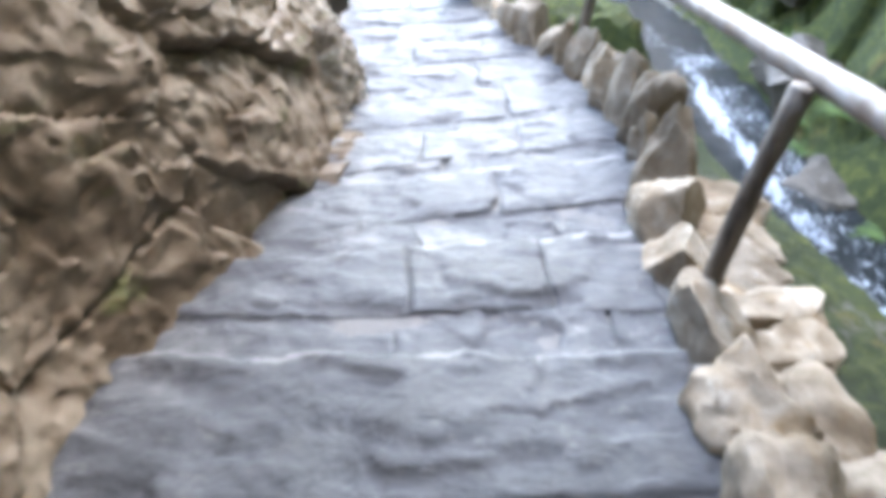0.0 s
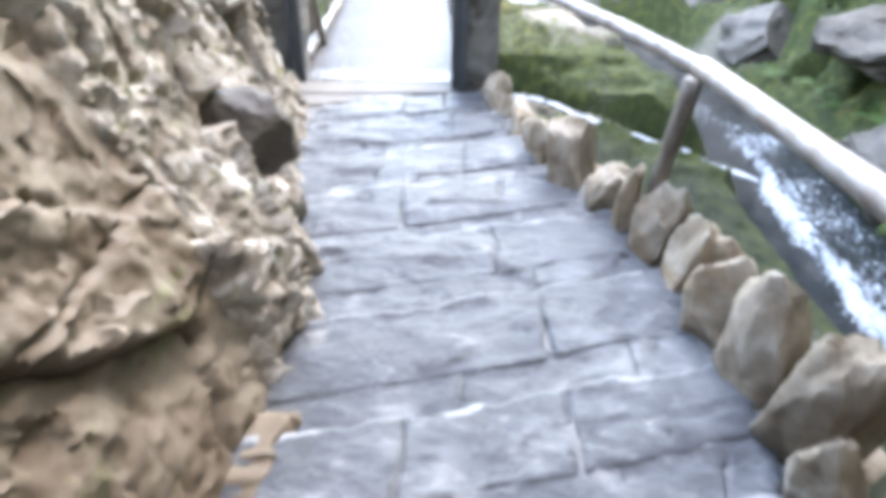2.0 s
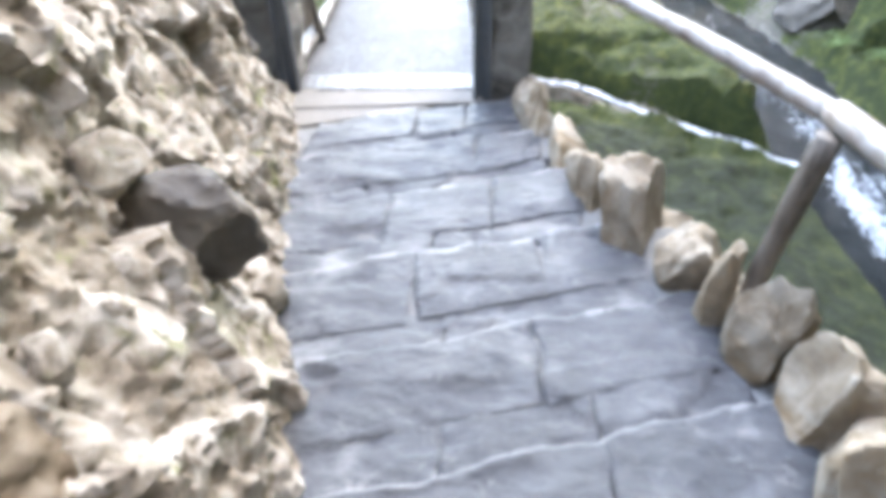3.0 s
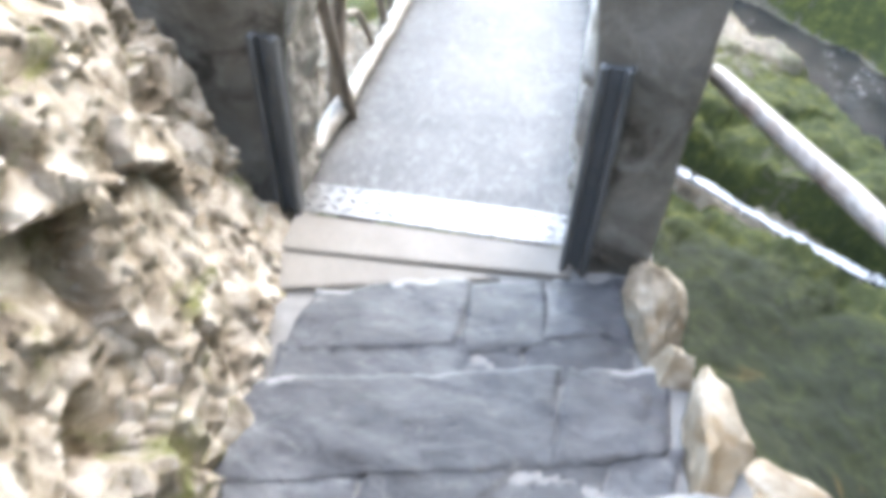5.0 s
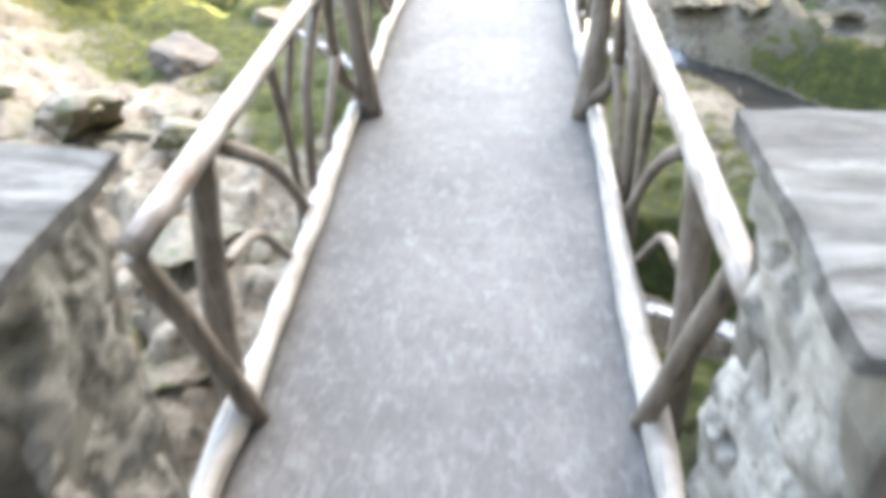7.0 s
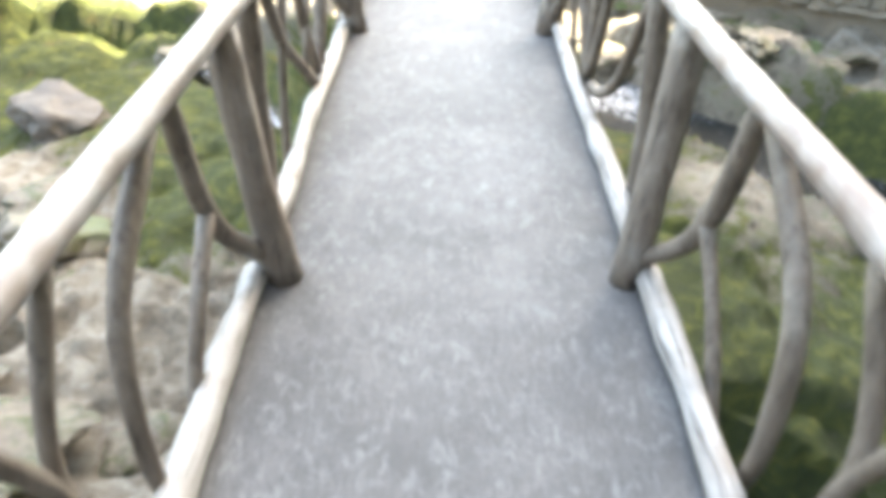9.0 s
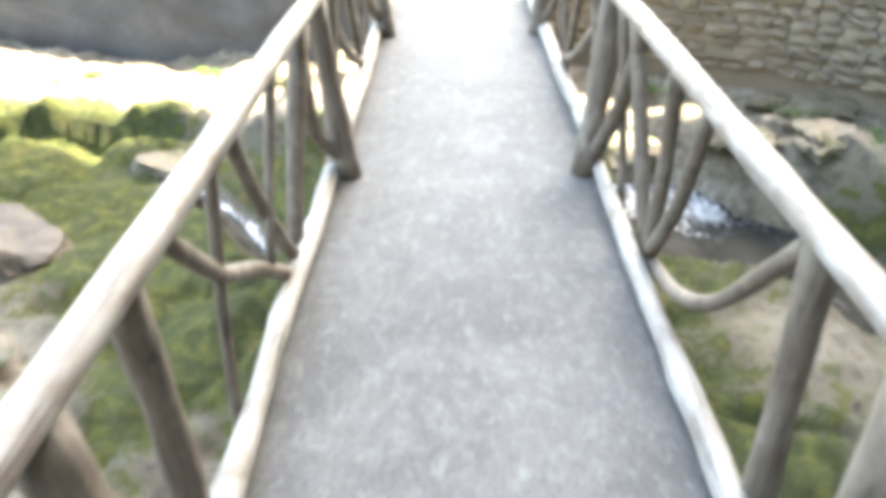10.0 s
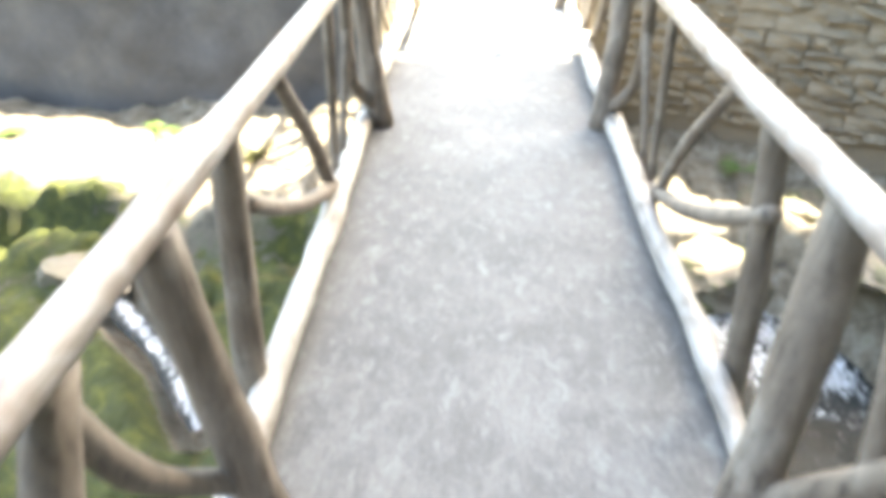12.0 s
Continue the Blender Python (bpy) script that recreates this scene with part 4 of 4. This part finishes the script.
# ---- gate piers and threshold ----
def pier(name, x0, x1, y0, y1, label, outward, top=1.235):
    ob = thing(name, label, "pier", "piers at the bridge head")
    w, d = x1 - x0, y1 - y0
    def face(nm, pts_u, pts_v, at, mat, rough, smooth_=True):
        gu, gv = np.meshgrid(pts_u, pts_v, indexing="ij")
        p = at(gu.ravel(), gv.ravel())
        p = p + rough * np.stack([fbm(p + 5 * k, 7.0, 4, 70 + k) for k in range(3)], 1)
        return mesh_from(nm, p, grid_faces(len(pts_u), len(pts_v)), mat, smooth_)
    body = block("shaft", (w, d, top + 0.185), M_CONCRETE, 0.02, 3, 0.018, 10)
    for v in body.vertices:
        if v.co.x * outward < 0:
            v.co.x -= outward * 0.085 * v.co.z
    part("shaft", body, ob, "", pose((x0 + x1) / 2, (y0 + y1) / 2, -0.15))
    # rough cast lining of the passage side
    inner = x0 if outward > 0 else x1
    us, vs = np.arange(0, d - 0.02, 0.014), np.arange(0, top + 0.07, 0.014)
    sgn = -outward
    def lining(u, v):
        q = np.stack([0 * u + inner, y0 + 0.01 + u, v - 0.02], 1)
        j, val = cells(q * (1, 1.3, 0.8), 13.0, 13)
        edge = smooth(0.0, 0.035, np.minimum(u, d - 0.034 - u))
        q[:, 0] += sgn * (0.085 * v - 0.03 + (0.05 + 0.02 * val + 0.02 * fbm(q, 5.0, 4, 13) + 0.02 * facets(q, 9.0, 3, 0.8)) * edge)
        return q
    part("lining", face("lining", us, vs, lining, M_RENDER, 0.006), ob, "rough-cast stone lining")
    part("coping", block("coping", (w + 0.2, d + 0.01, 0.03), M_COPING, 0.012, 5, 0.013, 20), ob, "pale rippled mortar top", pose((x0 + x1) / 2 - 0.08 * outward, (y0 + y1) / 2 + 0.012, top + 0.03))
    return ob


pier("gate_pier", 0.645, 0.93, 7.36, 7.84, "grey concrete pier with rough-cast side and pale coping", 1)
pier("gate_pier", -1.5, -0.66, 7.45, 7.84, "broad dark concrete pier with rough-cast side against the rock wall", -1, 1.14)


def stoplog_guide(x, y, tall):
    ob = thing("steel_guide", "dark weathered steel channel set into the pier corner", "guide rail", "steel guides at the bridge head")
    part("web", block("web", (0.11, 0.02, tall - 0.02), M_STEEL, 0.004), ob, "", pose(x, y, -0.01))
    for dx in (-0.042, 0.042):
        part("flange", block("flange", (0.03, 0.05, tall), M_STEEL, 0.014), ob, "", pose(x + dx, y - 0.035, -0.01))


stoplog_guide(0.628, 7.35, 0.93)
stoplog_guide(-0.635, 7.44, 0.84)


def threshold():
    ob = thing("threshold", "two beige worn boards at the bridge head", "threshold")
    for nm, quad in (("board", [(-0.62, 7.16), (0.62, 7.27), (0.64, 7.44), (-0.60, 7.40)]), ("board", [(-0.66, 6.9), (0.35, 7.2), (0.25, 7.215), (-0.64, 7.15)])):
        bm = bmesh.new()
        lo = [bm.verts.new((x, y, -0.08)) for x, y in quad]
        hi = [bm.verts.new((x, y, 0.0 + (0.006 if quad[0][1] > 7 else 0.002))) for x, y in quad]
        bm.faces.new(hi)
        bm.faces.new(lo[::-1])
        for k in range(4):
            bm.faces.new((lo[k], lo[(k + 1) % 4], hi[(k + 1) % 4], hi[k]))
        bmesh.ops.bevel(bm, geom=bm.edges[:], offset=0.006, segments=2, affect="EDGES")
        me = bpy.data.meshes.new(nm)
        bm.to_mesh(me)
        bm.free()
        me.materials.append(M_SILL)
        part(nm, me, ob)
    plate = thing("tread_plate", "bright aluminium chequer plate across the path", "plate")
    part("sheet", block("sheet", (1.24, 0.205, 0.006), M_PLATE, 0.002), plate, "", pose(0.01, 7.53, 0.008, 0, 0, 1.5))
    stud = rock_mesh("stud", (0.026, 0.013, 0.008), M_PLATE, 1, 2, 0.0)
    for i in range(19):
        for k in range(3):
            part("stud", stud, plate, "", pose(-0.565 + i * 0.0635, 7.466 + k * 0.063 + 0.0016 * i, 0.014, 0, 0, 42 if (i + k) % 2 else -42))


threshold()

# ---- bridge ----
NODES = [8.02, 10.3, 12.66, 15.0, 17.33]


def build_bridge():
    ob = thing("footbridge", "narrow timber footbridge with a gritty grey deck", "bridge")
    part("deck", block("deck", (2 * HALF + 0.1, DECK_Y1 - DECK_Y0, 0.09), M_DECK, 0.008), ob, "grey gritty anti-slip deck", pose(0, (DECK_Y0 + DECK_Y1) / 2, -0.085))
    for x in (-0.45, 0.45):
        part("beam", block("beam", (0.18, DECK_Y1 - DECK_Y0 - 0.2, 0.26), M_BRANCH, 0.02), ob, "dark timber bearer", pose(x, (DECK_Y0 + DECK_Y1) / 2, -0.35))
    # much paler than the deck, from the deck's end onwards
    landing = thing("landing", "pale landing at the end of the footbridge", "landing")
    part("slab", block("slab", (1.16, 2.4, 0.3), M_LANDING, 0.012, 4, 0.006, 6), landing, "", pose(0.02, DECK_Y1 + 1.206, -0.285))
    part("abutment", block("abutment", (1.5, 2.2, 1.3), M_CONCRETE, 0.03, 6, 0.02, 6), landing, "", pose(0, DECK_Y1 + 1.3, -1.58))
    rng = random.Random(8)
    for s in (-1, 1):
        for a, b in zip(NODES[:-1], NODES[1:]):
            a = 7.68 if a == NODES[0] else a
            n = 5
            ys = np.linspace(a + 0.05, b - 0.02, n)
            pts = [(s * (0.648 + (0.012 if s < 0 else -0.008) + rng.uniform(-0.012, 0.012)), y, 0.05 + rng.uniform(-0.012, 0.012)) for y in ys]
            part("edge_log", tube("edge_log", pts, [0.044 + rng.uniform(-0.007, 0.010) for _ in ys], M_CURBLOG, 9, 0.2, rng.randrange(99), 8), ob, "pale split log along the deck edge")


def railing(s, seed):
    rng = random.Random(seed)
    ob = thing("bridge_railing", "rustic railing of peeled logs and bent branches", "railing", "railings of the footbridge")
    j = lambda a: rng.uniform(-a, a)
    x = 0.635
    ys = [7.86 if s > 0 else 8.0, 9.3, 10.8, 12.2, 13.7, 15.2, 16.6, 18.4]
    part("handrail", tube("handrail", [(s * (x + (0.008 if s < 0 else -0.014) + j(0.01)), y, 0.87 + j(0.012)) for y in ys], [0.036 + j(0.003) for _ in ys], M_RAIL, 14, 0.09, seed, 10), ob, "pale weathered peeled log")
    def stick(name, pts, r, label=""):
        pts = [(s * p[0], p[1], p[2]) for p in pts]
        part(name, tube(name, pts, [r * 1.08, *[r * (1 + j(0.08)) for _ in pts[2:]], r * 0.9], M_BRANCH, 9, 0.12, rng.randrange(999), 5), ob, label)
    heavy, upright, bent, thin = "thick raking log post", "upright round post", "bent branch brace", "thin crooked branch"

    def main_node(n, rake, up, away):
        stick("post", [(0.575, n, -0.01), (0.62, n + rake / 2, 0.4), (0.652, n + rake, 0.85)], 0.056, heavy)
        stick("post", [(0.73, n + away, -0.2), (0.70, n + away + 0.02, 0.35), (0.65, n + up, 0.85)], 0.042, upright)
        if s > 0 and n == NODES[2]:
            stick("brace", [(0.61, n + 0.03, 0.06), (0.65, n - 0.14, 0.34), (0.66, n - 0.3, 0.62), (0.655, n - 0.43, 0.85)], 0.038, "straight thick raking branch")
        else:
            stick("brace", [(0.60, n + 0.03, 0.07), (0.69, n - 0.13, 0.27), (0.685, n - 0.24, 0.44), (0.65, n - 0.42 + j(0.04), 0.85)], 0.031, bent)

    def bay_first(n):
        stick("brace", [(0.60, n + 0.2, 0.0), (0.63, n + 0.1, 0.45), (0.655, n + 0.0, 0.83)], 0.034, "straight raking pole")
        stick("post", [(0.72, n + 0.28, -0.2), (0.69, n + 0.32, 0.4), (0.65, n + 0.4, 0.85)], 0.046, upright)
        stick("brace", [(0.68, n + 0.42, 0.46), (0.70, n + 0.72, 0.34), (0.69, n + 0.95, 0.05)], 0.02, bent)
        stick("brace", [(0.65, n + 0.5, 0.82), (0.68, n + 0.92, 0.5), (0.70, n + 1.3, 0.03)], 0.025, bent)
        stick("baluster", [(0.65, n + 1.02, 0.84), (0.69, n + 1.2, 0.37), (0.72, n + 1.22, -0.1)], 0.019, thin)
        stick("baluster", [(0.65, n + 1.32, 0.84), (0.69, n + 1.2, 0.5), (0.70, n + 1.22, 0.2), (0.73, n + 1.26, -0.12)], 0.02, thin)
        stick("baluster", [(0.65, n + 1.76, 0.84), (0.675, n + 1.5, 0.58), (0.70, n + 1.44, 0.2), (0.73, n + 1.5, -0.12)], 0.025, thin)
        stick("baluster", [(0.68, n + 2.02, 0.45), (0.70, n + 1.82, 0.2), (0.73, n + 1.68, -0.12)], 0.023, thin)

    def bay_left(n):
        stick("post", [(0.65, n + 1.99, 0.85), (0.69, n + 1.8, 0.4), (0.73, n + 1.62, -0.15)], 0.038, upright)
        stick("baluster", [(0.65, n + 1.5, 0.84), (0.68, n + 1.32, 0.43), (0.70, n + 1.28, 0.22)], 0.018, thin)
        stick("brace", [(0.70, n + 1.6, 0.03), (0.70, n + 1.36, 0.36), (0.65, n + 1.0, 0.84)], 0.027, bent)
        stick("brace", [(0.70, n + 1.5, 0.03), (0.71, n + 1.16, 0.3), (0.69, n + 0.88, 0.48), (0.655, n + 0.55, 0.8)], 0.026, bent)
        stick("baluster", [(0.65, n + 0.85, 0.84), (0.69, n + 0.8, 0.4), (0.73, n + 0.78, -0.12)], 0.018, thin)

    def bay_right(n):
        stick("baluster", [(0.65, n + 2.28, 0.84), (0.69, n + 2.2, 0.35), (0.73, n + 2.14, -0.15)], 0.021, thin)
        stick("post", [(0.65, n + 2.05, 0.85), (0.69, n + 1.85, 0.35), (0.73, n + 1.64, -0.15)], 0.03, upright)
        stick("brace", [(0.71, n + 1.62, 0.04), (0.69, n + 1.56, 0.4), (0.65, n + 1.48, 0.84)], 0.03, bent)
        stick("brace", [(0.70, n + 1.58, 0.06), (0.69, n + 1.38, 0.36), (0.65, n + 1.15, 0.83)], 0.027, bent)
        stick("brace", [(0.71, n + 1.6, 0.02), (0.70, n + 1.25, 0.12), (0.69, n + 1.0, 0.27), (0.655, n + 0.62, 0.68), (0.65, n + 0.5, 0.83)], 0.027, bent)

    def bay_far(n):
        stick("brace", [(0.70, n + 1.55, 0.03), (0.69, n + 1.31, 0.36), (0.65, n + 0.8, 0.84)], 0.027, bent)
        stick("brace", [(0.70, n + 1.6, 0.05), (0.69, n + 1.15, 0.22), (0.68, n + 0.8, 0.4), (0.66, n + 0.45, 0.62)], 0.03, bent)
        stick("baluster", [(0.65, n + 1.58, 0.84), (0.70, n + 1.7, 0.3), (0.73, n + 1.72, -0.12)], 0.02, thin)
        stick("baluster", [(0.65, n + 2.1, 0.84), (0.69, n + 1.95, 0.35), (0.73, n + 1.85, -0.12)], 0.02, thin)

    bay_first(NODES[0] + (0.05 if s > 0 else 0.0))
    for n in NODES[1:]:
        main_node(n, (0.15 if s > 0 else 0.0) + j(0.04), (0.52 if s > 0 else 0.36) + j(0.05), (0.5 if s > 0 else 0.36) + j(0.05))
    bay = bay_right if s > 0 else bay_left
    bay(NODES[1])
    bay_far(NODES[2])
    bay(NODES[3])
    return ob


build_bridge()
railing(-1, 21)
railing(1, 34)


# ---- boulders and plants ----
def boulders():
    rng = random.Random(31)
    spots = [(-3.9, 12.4, 0.55), (-3.37, 13.81, 0.34), (-2.6, 12.0, 0.3), (0.8, 15.75, 0.4), (1.7, 15.6, 0.35), (-2.7, 15.3, 0.3), (-4.6, 11.2, 0.7), (-3.3, 10.2, 0.45), (-2.2, 9.3, 0.3), (2.9, 13.2, 0.3), (1.6, 15.6, 0.3), (-1.9, 16.3, 0.3), (-5.3, 15.4, 0.6), (5.2, 8.6, 0.6), (5.4, 10.4, 0.7), (5.0, 12.3, 0.6), (4.9, 7.0, 0.45), (5.8, 6.0, 0.7), (4.6, 13.8, 0.5)]
    for x, y, r in spots:
        z = float(terrain(np.array([x]), np.array([y]))[0])
        me = rock_mesh("boulder", (r, r * rng.uniform(0.8, 1.3), r * rng.uniform(0.45, 0.7)), M_DARKSHADE if x > 4.5 or r == 0.34 else M_BOULDER, rng.randrange(9999), 4, 0.6)
        ob = tagged(new("boulder", me), "dark brown boulder on the far bank of the stream" if x > 4.5 else "grey mossy boulder lying on the stream bed", "boulder", "boulders in the stream bed")
        ob.matrix_world = pose(x, y, z + r * 0.12, rng.uniform(-12, 12), rng.uniform(-12, 12), rng.uniform(0, 360))


boulders()


def scattered_rocks():
    rng = random.Random(90)
    shapes = [rock_mesh("rock", (1.0, 1.3, 0.36), M_BOULDER, 800 + k, 4, 0.9) for k in range(10)]
    placed = 0
    while placed < 95:
        left = rng.random() < 0.72
        x = rng.uniform(-5.0, -1.15) if left else rng.uniform(2.2, 4.6)
        y = rng.uniform(8.2, 12.8) if left else rng.uniform(14.6, 16.8)
        if left and x > -2.0 and y > 10.5:
            continue
        r = rng.choice((0.07, 0.1, 0.13, 0.18, 0.26))
        if abs(x) - r * 1.3 < 1.0:
            continue
        z = float(terrain(np.array([x]), np.array([y]))[0])
        ob = tagged(new("rock", rng.choice(shapes)), "wet tan and mossy rock lying in the stream bed", "rock", "loose rocks in the stream bed")
        ob.matrix_world = pose(x, y, z + r * 0.1, rng.uniform(-18, 18), rng.uniform(-18, 18), rng.uniform(0, 360)) @ Matrix.Diagonal((r, r, r, 1))
        placed += 1


scattered_rocks()


def fern(x, y, z, size, seed):
    rng = random.Random(seed)
    verts, faces = [], []
    for _ in range(rng.randrange(9, 14)):
        a, reach, rise = rng.uniform(0, 2 * math.pi), size * rng.uniform(0.7, 1.1), size * rng.uniform(0.35, 0.75)
        d = Vector((math.cos(a), math.sin(a), 0))
        side = Vector((-d.y, d.x, 0))
        for k in range(1, 15):
            t = k / 15
            c = d * (reach * t) + Vector((0, 0, rise * (1.6 * t - 1.5 * t * t)))
            w = size * 0.2 * math.sin(math.pi * min(1, t * 0.85 + 0.12))
            for sg in (-1, 1):
                n = len(verts)
                tip = c + side * (sg * w) + d * (w * 0.5) - Vector((0, 0, w * 0.25))
                verts += [c - d * (size * 0.022), c + d * (size * 0.022), tip]
                faces.append((n, n + 1, n + 2))
    ob = new("fern", mesh_from("fern", verts, faces, M_FERN, False))
    ob.location = (x, y, z)
    tagged(ob, "green fern growing from the damp rock bank", "fern", "ferns on the rock bank")


def ferns():
    rng = random.Random(5)
    for x, y, sz in ((5.3, 7.4, 0.45), (5.5, 8.3, 0.5), (5.2, 9.4, 0.4), (5.7, 9.9, 0.55), (5.6, 6.5, 0.4), (5.1, 10.6, 0.35), (5.9, 7.8, 0.5), (5.3, 11.8, 0.4), (4.0, 15.6, 0.3), (2.9, 16.6, 0.25), (3.4, 16.3, 0.3), (-2.8, 16.8, 0.3), (-4.0, 16.5, 0.35), (2.2, 16.9, 0.25), (4.95, 5.4, 0.35), (5.3, 5.9, 0.45), (5.1, 6.3, 0.3), (5.0, 8.0, 0.35), (5.5, 8.9, 0.5), (5.2, 10.0, 0.4), (5.6, 11.0, 0.5), (5.05, 8.8, 0.3), (5.7, 7.0, 0.5), (6.0, 9.0, 0.55), (5.0, 7.5, 0.3), (4.8, 11.3, 0.3)):
        fern(x, y, float(terrain(np.array([x]), np.array([y]))[0]) - 0.02, sz, rng.randrange(9999))


ferns()
jutting_stone()
wall_stones()
far_masonry()
